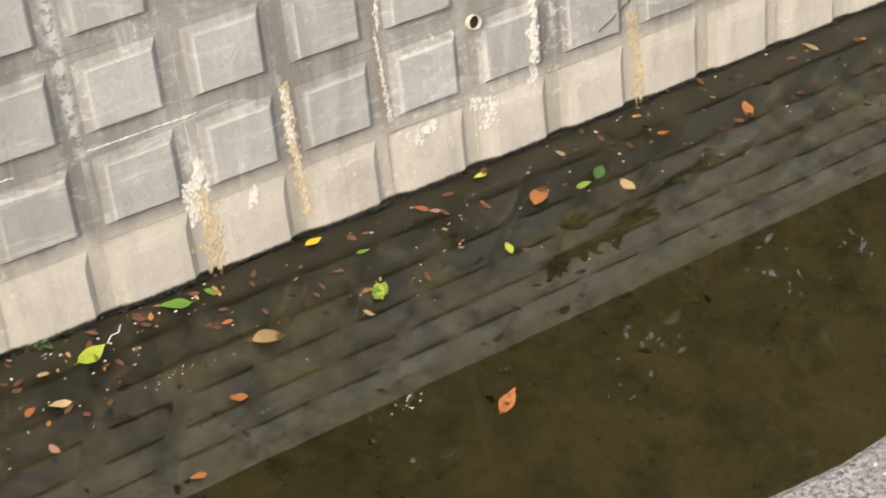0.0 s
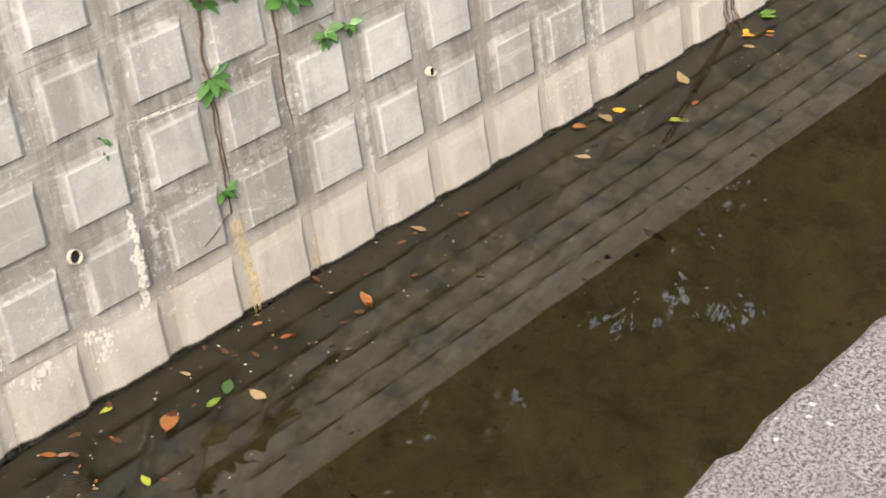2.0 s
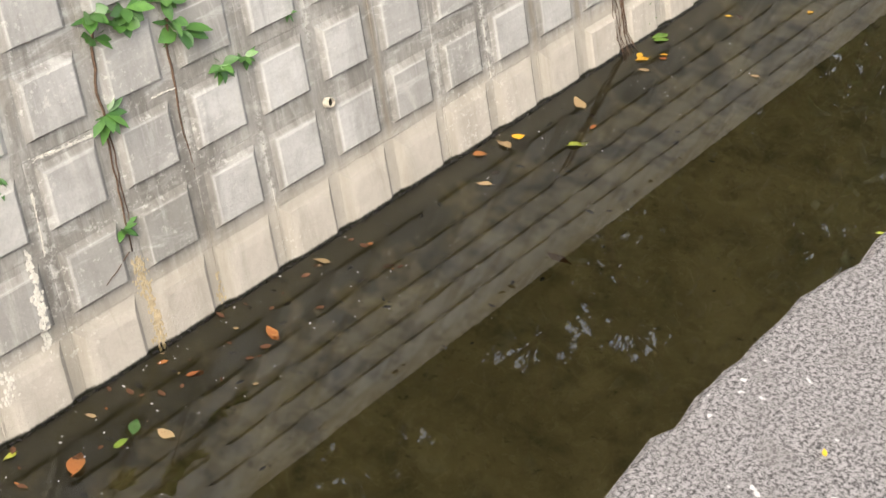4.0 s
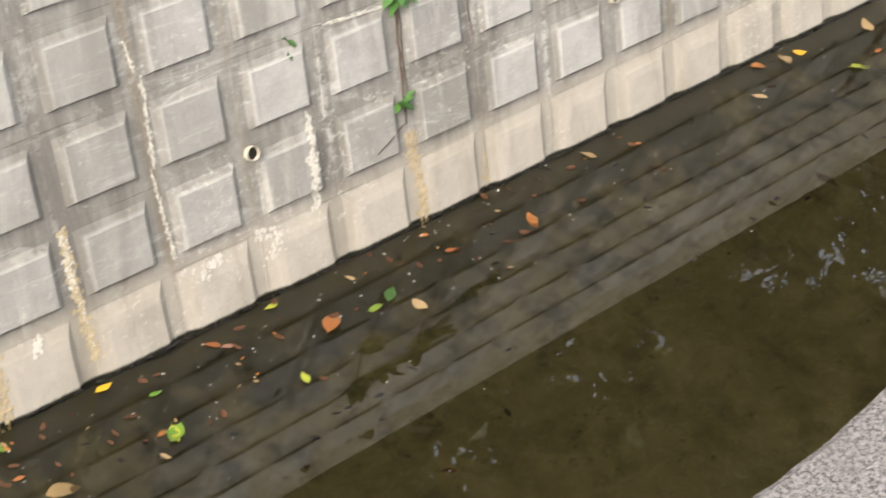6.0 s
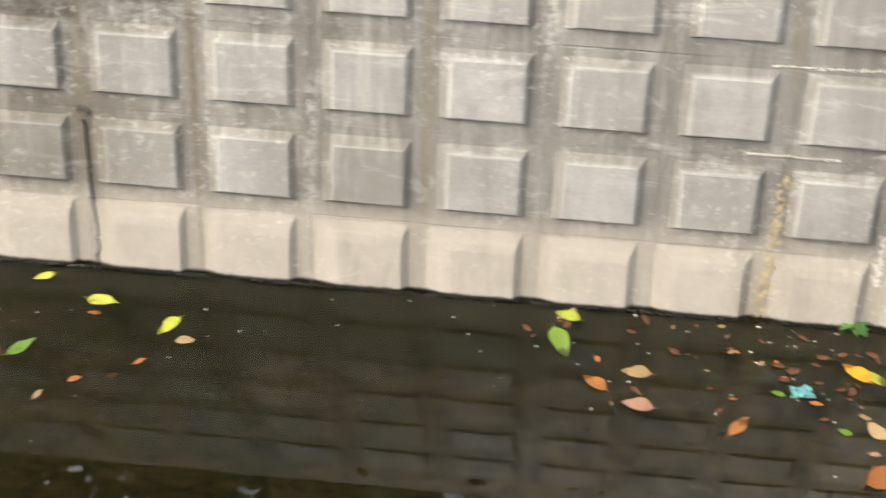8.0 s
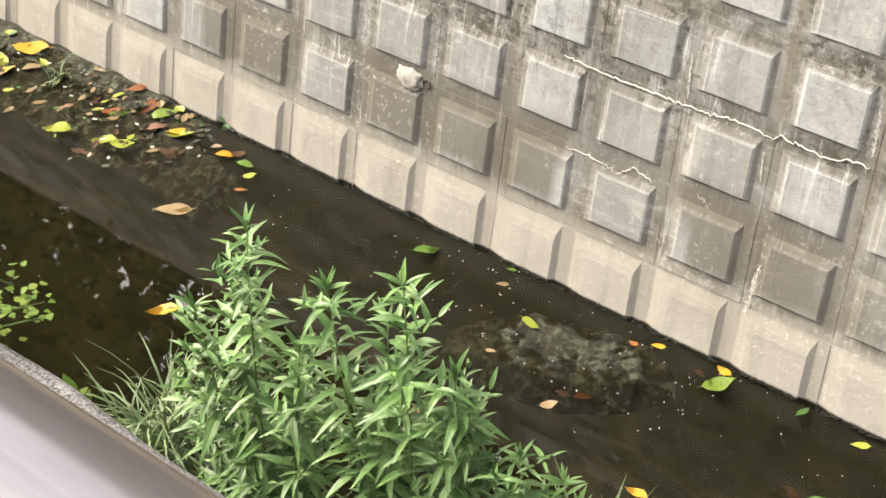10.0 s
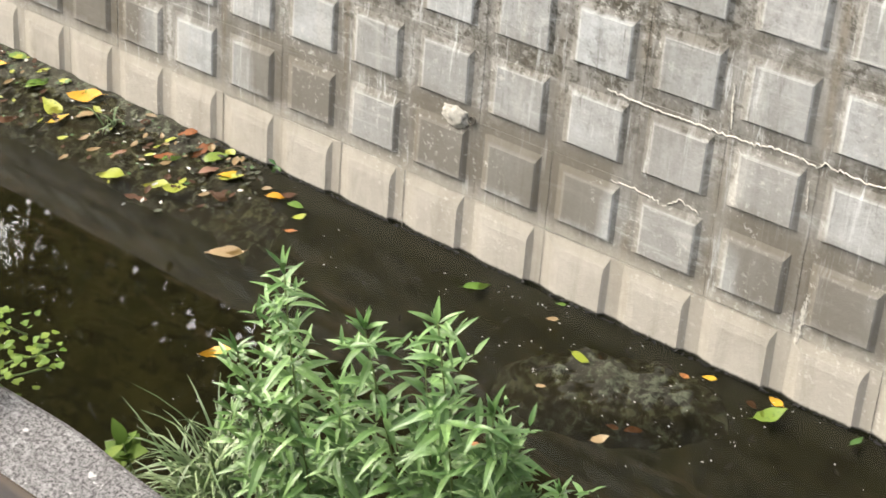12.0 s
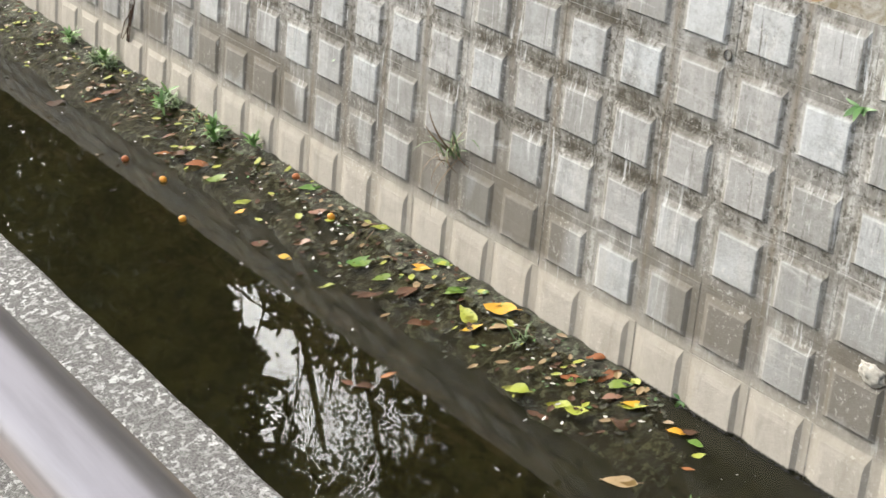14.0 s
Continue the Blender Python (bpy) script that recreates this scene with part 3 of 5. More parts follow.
thing("mud_bank", grid_mesh("mud_bank", bx, [-0.75 + 0.045 * i for i in range(18)], bank_top, M_MUD), None,
      "strip of dark wet mud and litter at the wall's foot", "mud bank", kind="structure")


def mound_mesh():
    n, verts, faces = 56, [], []
    for j in range(n):
        for i in range(n):
            x, y = -0.52 + 1.04 * i / (n - 1), -0.3 + 0.6 * j / (n - 1)
            d = (x / 0.46) ** 2 + (y / 0.20) ** 2
            h = 0.050 * math.exp(-d * 1.6) + 0.032 * noise.noise((x * 9, y * 9, 7.0)) + 0.020 * noise.noise((x * 27, y * 27, 1.0)) - 0.032
            verts.append((x, y, h - 0.16 * max(0, d - 0.8)))
    for j in range(n - 1):
        for i in range(n - 1):
            faces.append((j * n + i, j * n + i + 1, (j + 1) * n + i + 1, (j + 1) * n + i))
    return raw_mesh("silt_mound", verts, faces, M_ALGAE, True)


thing("silt_mound", mound_mesh(), pose(-5.45, -0.28, WATER_Z, 0, 0, 18), "grey-green algae-covered silt mound breaking the water surface", "silt mound")


# ---- leaves afloat ----
def blade(length, width, tip=1.0, curl=0.0, fold=0.15, steps=6, arch=0.0):
    """A leaf along +x, its base at the origin, folded at the midrib: vertices and faces."""
    v, f = [], []
    for i in range(steps + 1):
        t = i / steps
        w = width * 0.5 * math.sin(math.pi * min(1.0, t ** (0.75 * tip) * 0.97 + 0.02)) + 0.0006
        z = arch * (t * (1 - 0.25 * t)) - curl * t * t
        v += [(length * t, -w, z + fold * w), (length * t, 0, z), (length * t, w, z + fold * w)]
        if i:
            a = 3 * (i - 1)
            f += [(a, a + 3, a + 4, a + 1), (a + 1, a + 4, a + 5, a + 2)]
    return v, f


def afloat_mesh(kind, seed):
    r = random.Random(seed)
    v, f = blade(1.0, r.uniform(0.40, 0.56), r.uniform(0.85, 1.15), r.uniform(-0.05, 0.08), r.uniform(0.05, 0.28), 7)
    v = [(x - 0.5, y + 0.05 * r.uniform(-1, 1) * x * x, z + 0.035 * math.sin(5 * x + seed) + 0.03 * r.uniform(-1, 1)) for x, y, z in v]
    o = len(v)
    v += [(-0.5, -0.012, 0.01), (-0.5, 0.012, 0.01), (-0.66, 0.02, 0.03), (-0.66, 0.005, 0.03)]
    f.append((o, o + 1, o + 2, o + 3))
    return raw_mesh("fallen_leaf", v, f, M_LEAF[kind], True)


YELLOW_GREEN_A = [(-2.35, -0.05, 0.099, -19), (-1.28, -0.22, 0.118, -14), (-0.64, -0.14, 0.125, 12), (0.39, -0.39, 0.099, -109), (1.08, -0.05, 0.066, 1), (0.94, -0.44, 0.064, -102), (4.49, -0.36, 0.134, -23), (4.84, -1.85, 0.054, -37), (-4.24, -0.07, 0.078, 24), (-4.0, -0.16, 0.121, -3), (-3.74, -0.25, 0.106, 51), (-5.63, -0.27, 0.104, -7), (-7.32, -0.2, 0.057, 48), (-9.12, -0.24, 0.168, -13), (-9.23, -0.05, 0.07, 20), (-8.38, -0.47, 0.138, 21), (-8.12, -0.4, 0.13, 24), (-8.01, -0.37, 0.106, 30), (-7.83, -0.16, 0.111, 30), (-8.32, -0.11, 0.059, 59), (-9.64, -0.03, 0.08, 41), (-10.0, -0.61, 0.082, 54), (-12.29, -0.32, 0.09, 54), (-11.3, -0.45, 0.102, 69)]
YELLOW_GREEN_B = [(-10.29, -0.05, 0.107, 40)]
YELLOW_GREEN = YELLOW_GREEN_A + YELLOW_GREEN_B
GREEN_A = [(-2.37, -0.17, 0.14, -66), (-1.23, -0.32, 0.072, -18), (-1.4, -0.46, 0.033, -23), (-1.62, -0.32, 0.048, -14), (-0.28, -0.07, 0.125, -22), (-0.14, -0.08, 0.055, -62), (0.39, -0.39, 0.078, -47), (0.39, -0.39, 0.112, 35), (0.45, -0.18, 0.054, -14), (1.41, -0.3, 0.076, -4), (5.75, -0.08, 0.098, -33), (-6.3, -0.13, 0.131, 44), (-4.84, -0.1, 0.143, 47), (-4.23, -0.4, 0.116, 43), (-5.92, -0.03, 0.044, 28), (-7.4, -0.15, 0.076, 11), (-9.37, -0.13, 0.106, 58), (-10.09, -0.33, 0.122, 75), (-9.83, -0.34, 0.092, 71), (-9.66, -0.03, 0.127, 6), (-8.02, -0.09, 0.114, 54), (-8.21, -0.21, 0.086, 50), (-10.05, -0.34, 0.113, 74), (-9.82, -0.35, 0.098, 66)]
GREEN_B = [(5.78, -0.05, 0.13, -15), (-9.36, -0.15, 0.104, 61), (-9.22, -0.06, 0.059, 58), (-11.73, -0.4, 0.12, 69), (-11.09, -0.07, 0.128, 49)]
GREEN = GREEN_A + GREEN_B
ORANGE_A = [(-2.24, -0.34, 0.105, -38), (-1.75, -0.47, 0.114, 52), (-1.28, -0.63, 0.166, 34), (-1.49, -0.35, 0.048, -14), (-0.58, -0.8, 0.067, -4), (-0.93, -0.27, 0.055, 32), (-0.16, -0.24, 0.048, -14), (-0.3, -0.57, 0.069, -25), (0.35, -0.36, 0.042, 14), (0.77, -0.09, 0.071, -39), (1.22, -0.26, 0.143, 36), (1.86, -0.07, 0.031, -29), (2.31, -0.26, 0.087, -109), (0.49, -1.06, 0.129, 31), (2.3, -0.27, 0.092, -102), (4.06, -0.06, 0.084, -28), (4.68, -0.32, 0.058, -4), (5.57, -0.2, 0.032, -45), (1.89, -0.21, 0.055, 155), (-4.02, -0.22, 0.05, 6), (-4.01, -0.52, 0.046, 29), (-3.81, -0.42, 0.027, 29), (-5.22, -0.13, 0.046, -6)]
ORANGE_B = [(-7.28, -0.3, 0.053, 27), (-5.7, -0.88, 0.1, 41), (-8.28, -0.03, 0.087, 44), (-8.13, -0.09, 0.129, 76), (-8.26, -0.22, 0.087, 41), (-8.97, -0.85, 0.074, 66), (-12.38, -0.48, 0.098, 53), (-12.02, -0.39, 0.149, 48), (-13.63, -0.43, 0.119, 55)]
ORANGE = ORANGE_A + ORANGE_B
TAN_A = [(-2.1, -0.28, 0.108, -3), (-1.33, -0.39, 0.042, -14), (-1.29, -0.45, 0.104, -49), (-0.83, -0.29, 0.08, -20), (-0.82, -0.14, 0.05, -17), (-0.07, -0.38, 0.131, -11), (0.3, -0.46, 0.041, -57), (1.56, -0.39, 0.089, -86), (1.44, -0.1, 0.047, -60), (2.84, -0.08, 0.081, -66), (4.22, -0.09, 0.107, -103), (3.86, -0.23, 0.082, -57), (4.83, -0.14, 0.119, -120), (5.38, -0.19, 0.073, -45), (5.77, -0.67, 0.058, -77), (-3.67, -0.31, 0.07, 12), (-4.12, -0.6, 0.045, 57), (-5.31, -0.57, 0.079, 44), (-5.87, -0.15, 0.06, 35), (-5.66, -0.49, 0.047, 21), (-8.9, -0.19, 0.09, 50), (-10.37, -0.22, 0.075, 101), (-14.06, -0.48, 0.11, 81), (-13.09, -0.34, 0.073, 59)]
TAN_B = [(-7.44, -0.58, 0.155, 35)]
TAN = TAN_A + TAN_B
PINK_A = [(-2.09, -0.42, 0.112, -5), (-1.31, -0.54, 0.047, -14), (-0.93, -0.46, 0.057, -77), (0.81, -0.13, 0.043, -26), (-8.48, -0.32, 0.071, 77), (-7.97, -0.18, 0.086, 60), (-10.55, -0.45, 0.105, 48), (-10.8, -0.19, 0.099, 65), (-13.64, -0.28, 0.145, 87), (-12.59, -0.32, 0.096, 98)]
PINK = PINK_A
YELLOW_A = [(-1.35, -0.2, 0.123, -43), (0.32, -0.04, 0.079, 4), (4.33, -0.1, 0.079, -34), (6.29, -0.21, 0.05, -69), (5.48, -0.12, 0.1, -19), (6.69, -0.53, 0.053, -21), (-4.78, -0.74, 0.103, 0), (-4.86, -0.03, 0.075, -11), (-5.15, -0.06, 0.064, 25), (-7.85, -0.15, 0.109, 34), (-7.53, -0.15, 0.08, 33), (-6.98, -1.07, 0.165, 36), (-9.02, -0.09, 0.172, 28), (-9.0, -0.29, 0.096, 66), (-9.73, -0.14, 0.09, 26), (-10.47, -0.61, 0.08, 27), (-9.7, -0.15, 0.09, 41), (-11.2, -0.52, 0.064, 81)]
YELLOW_B = [(5.5, -0.09, 0.09, 20), (5.61, -0.18, 0.055, -30)]
YELLOW = YELLOW_A + YELLOW_B
BROWN_A = [(-0.66, -0.45, 0.069, -25), (-0.6, -0.26, 0.058, -6), (-0.61, -0.32, 0.061, -9), (1.91, -0.21, 0.081, -17), (1.06, -1.11, 0.063, -36), (3.03, -0.31, 0.067, -17), (2.82, -0.08, 0.062, -27), (3.99, -0.2, 0.072, -7), (3.61, -0.84, 0.142, -95), (6.35, -0.25, 0.09, -134), (-4.94, -0.08, 0.059, -16), (-4.32, -0.41, 0.109, -20), (-3.89, -0.48, 0.032, 20), (-5.6, -0.19, 0.048, -16), (-5.32, -0.48, 0.06, 13), (-5.24, -0.45, 0.078, 33), (-7.76, -0.3, 0.092, 0), (-7.48, -0.11, 0.067, 31), (-9.78, -0.53, 0.078, 58), (-9.71, -0.49, 0.078, 58), (-9.6, -0.33, 0.102, 78), (-9.26, -0.45, 0.136, 56), (-8.15, -0.53, 0.063, 22), (-8.09, -0.52, 0.062, 14)]
BROWN_B = [(-9.08, -1.04, 0.075, 16), (-8.98, -0.99, 0.088, 44), (-7.77, -0.28, 0.064, 79), (-10.74, -0.63, 0.095, 48), (-9.74, -0.52, 0.083, 86), (-9.69, -0.47, 0.088, 83), (-9.57, -0.33, 0.109, 85), (-12.3, -0.41, 0.143, 15), (-13.83, -0.64, 0.139, 41), (-12.61, -0.05, 0.103, 47), (-13.09, -0.49, 0.061, 72)]
BROWN = BROWN_A + BROWN_B
DARK_GREEN_A = [(1.51, -0.27, 0.095, 38), (-4.5, -0.04, 0.075, 72)]
DARK_GREEN = DARK_GREEN_A
WORDS = {
    "yellow_green": "yellow-green spotted fallen leaf floating on the water",
    "green": "fresh green fallen leaf floating on the water",
    "dark_green": "dark green half-sunk leaf in the water",
    "yellow": "bright yellow fallen leaf floating on the water",
    "orange": "orange-brown dry fallen leaf floating on the water",
    "tan": "pale tan withered fallen leaf on the water",
    "pink": "faded pinkish curled fallen leaf on the water",
    "brown": "dark brown sodden leaf lying in the water",
}
for kind, spots in (("yellow_green", YELLOW_GREEN), ("green", GREEN), ("dark_green", DARK_GREEN), ("yellow", YELLOW), ("orange", ORANGE), ("tan", TAN), ("pink", PINK), ("brown", BROWN)):
    shapes = [afloat_mesh(kind, s) for s in range(5)]
    for k, (x, y, size, turn) in enumerate(spots):
        r = random.Random(k * 31 + len(kind))
        z = WATER_Z + 0.004
        if x < -7.0 and y > -0.5:
            z = max(z, bank_top(x, y) + 0.012)
        if -5.95 < x < -4.95 and -0.5 < y < -0.08:
            z = WATER_Z + 0.035
        if kind == "brown" and x > -7:
            z = WATER_Z - 0.012
        size = max(0.05, min(0.17, size)) * (1.18 if x < -7.0 else 0.95)
        m = pose(x, y, z, r.uniform(-5, 5), r.uniform(-5, 5), turn + r.choice((0, 180))) @ Matrix.Diagonal((size, size, size, 1))
        thing("fallen_leaf", shapes[k % 5], m, WORDS[kind], "leaf", "leaves afloat")


# small litter that nobody could count
def scatter_mesh(name, spots, material, size, seed, slim=(0.35, 0.6)):
    """Small curled scraps with pointed ends, strewn at the spots."""
    r = random.Random(seed)
    v, f = [], []
    for x, y, z in spots:
        s, a0, w = size * r.uniform(0.4, 1.5), r.uniform(0, 6.3), r.uniform(*slim)
        ca, sa, o = math.cos(a0), math.sin(a0), len(v)
        tilt, curl = r.uniform(-0.15, 0.15), r.uniform(0.0, 0.25)
        for px, py, up in ((-1.0, 0, 0.1), (-0.45, -w * 0.8, curl), (0.35, -w, curl), (1.0, 0.1, 0.12), (0.4, w, curl * 0.6), (-0.4, w * 0.85, curl * 0.8), (0, 0, 0.0)):
            px, py = px * s * r.uniform(0.85, 1.1), py * s * r.uniform(0.75, 1.15)
            v.append((x + px * ca - py * sa, y + px * sa + py * ca, z + s * (up + tilt * px / s)))
        f += [(o + i, o + (i + 1) % 6, o + 6) for i in range(6)]
    return raw_mesh(name, v, f, material)


rs = random.Random(5)
bank_spots = [(x, y, max(WATER_Z + 0.004, bank_top(x, y) + 0.010)) for x, y in ((rs.uniform(-16.5, -7.6), -abs(rs.gauss(0.0, 0.25)) - 0.01) for _ in range(1500))]
for name, mat, lo, hi, size, words in (
    ("leaf_litter", M_LEAF["brown"], 0, 230, 0.024, "rotting brown leaf litter on the mud"),
    ("leaf_litter", M_LEAF["tan"], 430, 560, 0.027, "withered tan leaf scraps on the mud"),
    ("leaf_litter", M_LEAF["yellow_green"], 610, 700, 0.030, "yellowing leaf scraps on the mud"),
    ("green_debris", M_WEED, 230, 430, 0.012, "green scraps of weed on the mud"),
    ("mud_crumbs", M_MUD, 900, 1500, 0.022, "dark lumps and crumbs of mud"),
    ("pale_debris", M_FLECK, 700, 900, 0.013, "pale grit and scum flecks on the mud"),
):
    thing(name, scatter_mesh(name, bank_spots[lo:hi], mat, size, lo), None, words, "debris", kind="stuff")
flecks = [(rs.uniform(-7.5, 6.0), -abs(rs.gauss(0.0, 0.35)) - 0.02, WATER_Z + 0.002) for _ in range(300)] + [(rs.uniform(-6.2, -4.8), rs.uniform(-0.5, -0.02), WATER_Z + 0.004) for _ in range(90)]
flecks += [(0.18 + rs.gauss(0, 0.04), -0.89 + rs.gauss(0, 0.012), WATER_Z + 0.002) for _ in range(14)] + [(-0.4 + rs.gauss(0, 0.06), -0.37 + rs.gauss(0, 0.02), WATER_Z + 0.002) for _ in range(18)]
thing("scum_flecks", scatter_mesh("scum_flecks", flecks, M_FLECK, 0.0045, 9), None, "tiny pale scum flecks floating on the water", "debris", kind="stuff")
drift = random.Random(23)
afloat = [(drift.uniform(-2.6, 3.2) if k % 3 else drift.gauss(-0.9, 0.5), -abs(drift.gauss(0.0, 0.24)) - 0.02, WATER_Z + 0.002) for k in range(330)]
for mat, lo, hi, size, words in (
    (M_LEAF["brown"], 0, 120, 0.019, "dark brown leaf scraps adrift by the wall"),
    (M_LEAF["orange"], 120, 145, 0.014, "rusty leaf scraps adrift by the wall"),
    (M_LEAF["tan"], 165, 200, 0.012, "pale tan leaf scraps adrift by the wall"),
    (M_FLECK, 200, 330, 0.0055, "small pale flecks adrift by the wall"),
):
    thing("drifting_scraps", scatter_mesh("drifting_scraps", afloat[lo:hi], mat, size, 50 + lo), None, words, "debris", kind="stuff")
scum = [(rs.uniform(-17, 8), -abs(rs.gauss(0.0, 0.005)) - 0.001, WATER_Z + rs.uniform(-0.004, 0.006)) for _ in range(2600)]
thing("edge_scum", scatter_mesh("edge_scum", scum, M_BLACK, 0.009, 12), None, "ragged black slime along the waterline of the wall", "debris", kind="stuff")
crumbs = [(rs.uniform(-7.5, 5.0), -abs(rs.gauss(0.0, 0.5)) - 0.02, WATER_Z - 0.03) for _ in range(260)]
thing("sunken_crumbs", scatter_mesh("sunken_crumbs", crumbs, M_BLACK, 0.018, 10), None, "dark sunken plant crumbs under the water", "debris", kind="stuff")

# ---- fruit and rubbish ----
def fruit_mesh(material):
    bm = bmesh.new()
    bmesh.ops.create_icosphere(bm, subdivisions=2, radius=0.026)
    for v in bm.verts:
        v.co.z *= 0.88
        v.co *= 1 + 0.03 * noise.noise(v.co * 90)
        if v.co.z > 0.02:
            v.co.z -= 0.003
    return mesh_of("fruit", bm, material, True)


for k, (x, y) in enumerate(((-11.4, -0.82), (-12.0, -0.66), (-10.66, -0.17), (-11.29, -0.05), (-12.5, -0.7))):
    ripe = k < 3
    thing("fruit", fruit_mesh(M_FRUIT if ripe else M_FRUIT_OLD), pose(x, y, max(WATER_Z, bank_top(x, y)) + 0.012, 0, 20 * k, 40 * k),
          "small round orange fruit floating in the water" if ripe else "rotting reddish fruit lying in the mud", "fruit", "fallen fruit")


def wrapper_mesh():
    """Crumpled foil with a torn outline."""
    n, v, f = 11, [], []
    for j in range(n):
        for i in range(n):
            a, b = i / (n - 1) - 0.5, j / (n - 1) - 0.5
            tear = 1 + 0.35 * noise.noise((a * 5, b * 5, 2.0))
            v.append((0.072 * a * tear, 0.05 * b * tear, 0.010 + 0.016 * noise.noise((a * 6, b * 6, 3.0)) + 0.007 * noise.noise((a * 17, b * 17, 5.0))))
    for j in range(n - 1):
        for i in range(n - 1):
            f.append((j * n + i, j * n + i + 1, (j + 1) * n + i + 1, (j + 1) * n + i))
    return raw_mesh("wrapper", v, f, M_FOIL)


thing("wrapper", wrapper_mesh(), pose(-1.54, -0.31, WATER_Z, 0, 0, 10), "crumpled turquoise foil wrapper floating on the water", "wrapper")


def strip_mesh(name, pts, radius, material, sides=5, taper=0.0):
    """A tube along the points."""
    v, f = [], []
    for k, p in enumerate(pts):
        p = Vector(p)
        d = (Vector(pts[min(k + 1, len(pts) - 1)]) - Vector(pts[max(k - 1, 0)])).normalized()
        a = d.cross(Vector((0, 0, 1)) if abs(d.z) < 0.9 else Vector((1, 0, 0))).normalized()
        b = d.cross(a)
        rr = radius * (1 - taper * k / max(1, len(pts) - 1))
        v += [p + rr * (math.cos(6.2832 * i / sides) * a + math.sin(6.2832 * i / sides) * b) for i in range(sides)]
        if k:
            o = sides * (k - 1)
            f += [(o + i, o + (i + 1) % sides, o + sides + (i + 1) % sides, o + sides + i) for i in range(sides)]
    f += [tuple(range(sides)), tuple(range(len(v) - sides, len(v)))]
    return raw_mesh(name, v, f, material, True)


for k in range(14):
    r = random.Random(k + 300)
    x, y, a, ln = r.uniform(-13.5, -7.6), -abs(r.gauss(0.1, 0.12)) - 0.04, r.uniform(0, 6.28), r.uniform(0.08, 0.22)
    pts = [(ln * t * math.cos(a + 0.5 * t), ln * t * math.sin(a + 0.5 * t), 0.012 + 0.01 * math.sin(5 * t)) for t in (0.0, 0.3, 0.6, 1.0)]
    thing("stick", strip_mesh("stick", pts, r.uniform(0.002, 0.0038), M_TWIG if k % 3 else M_BARK, 5, 0.4), pose(x, y, max(WATER_Z, bank_top(x, y))), "thin dry stick lying on the mud bank", "stick", "sticks on the mud")


thing("plastic_scrap", strip_mesh("plastic_scrap", [(0, 0, 0), (0.03, 0.012, 0.006), (0.06, 0.004, 0.004), (0.085, 0.02, 0.01)], 0.0022, M_WHITE), pose(-0.57, -0.12, WATER_Z + 0.004, 0, 0, 20),
      "white twisted plastic scrap floating by the wall", "scrap")


# ---- what is on the far wall ----
def wall_depth(s, u):
    """How deep the blocks' surface lies behind the panels' faces."""
    mx, mz = (COL - FACE_W) / 2, (ROW - FACE_H) / 2
    a, b = (s + mx) % COL - mx, (u + mz) % ROW - mz
    low = u < ROW - mz
    k = max(0.0, -a / (0.062 if low else 0.036), (a - FACE_W) / 0.026, -b / 0.008, (b - FACE_H) / (0.062 if low else 0.036))
    return DEPTH * min(1.0, k)


def crust_mesh(line, width, seed, size=0.012, amount=1.0):
    """Flaky lime along a line on the wall: many small raised scales."""
    r = random.Random(seed)
    v, f = [], []
    thin_line = width < 0.0125
    if thin_line:
        size, amount = size * 0.5, amount * 2.4
    for (s0, u0), (s1, u1) in zip(line, line[1:]):
        n = max(6, int(math.hypot(s1 - s0, u1 - u0) / 0.0022 * amount))
        level = abs(s1 - s0) > abs(u1 - u0)
        wide, tall = ((2.6, 0.8) if level else (0.8, 2.8)) if thin_line else (1.0, 1.5)
        for k in range(n):
            t = r.random()
            w = width * (0.5 + 0.8 * abs(noise.noise((s0 * 9 + t * 4, u0 * 9, seed))))
            s, u = s0 + (s1 - s0) * t + r.gauss(0, w), u0 + (u1 - u0) * t + r.gauss(0, min(w, 0.03))
            proud = 0.0022 - wall_depth(s, u)
            m, q = r.choice((6, 7, 8, 9)), size * r.uniform(0.25, 1.0)
            o = len(v)
            for i in range(m):
                a = 6.2832 * i / m
                v.append(on_wall(s + q * wide * math.cos(a) * r.uniform(0.35, 1.15), u + q * tall * math.sin(a) * r.uniform(0.35, 1.15), proud + 0.0006))
            v.append(on_wall(s, u, proud + r.uniform(0.0012, 0.0022)))
            f += [(o + i, o + (i + 1) % m, o + m) for i in range(m)]
    return v, f


def crust(line, width, seed, tan=False, size=0.012, amount=1.0, words="flaking white lime crust"):
    v, f = crust_mesh(line, width, seed, size, amount)
    part("lime_crust", raw_mesh("lime_crust", v, f, M_CRUST_TAN if tan else M_CRUST), wall_far, None, words)


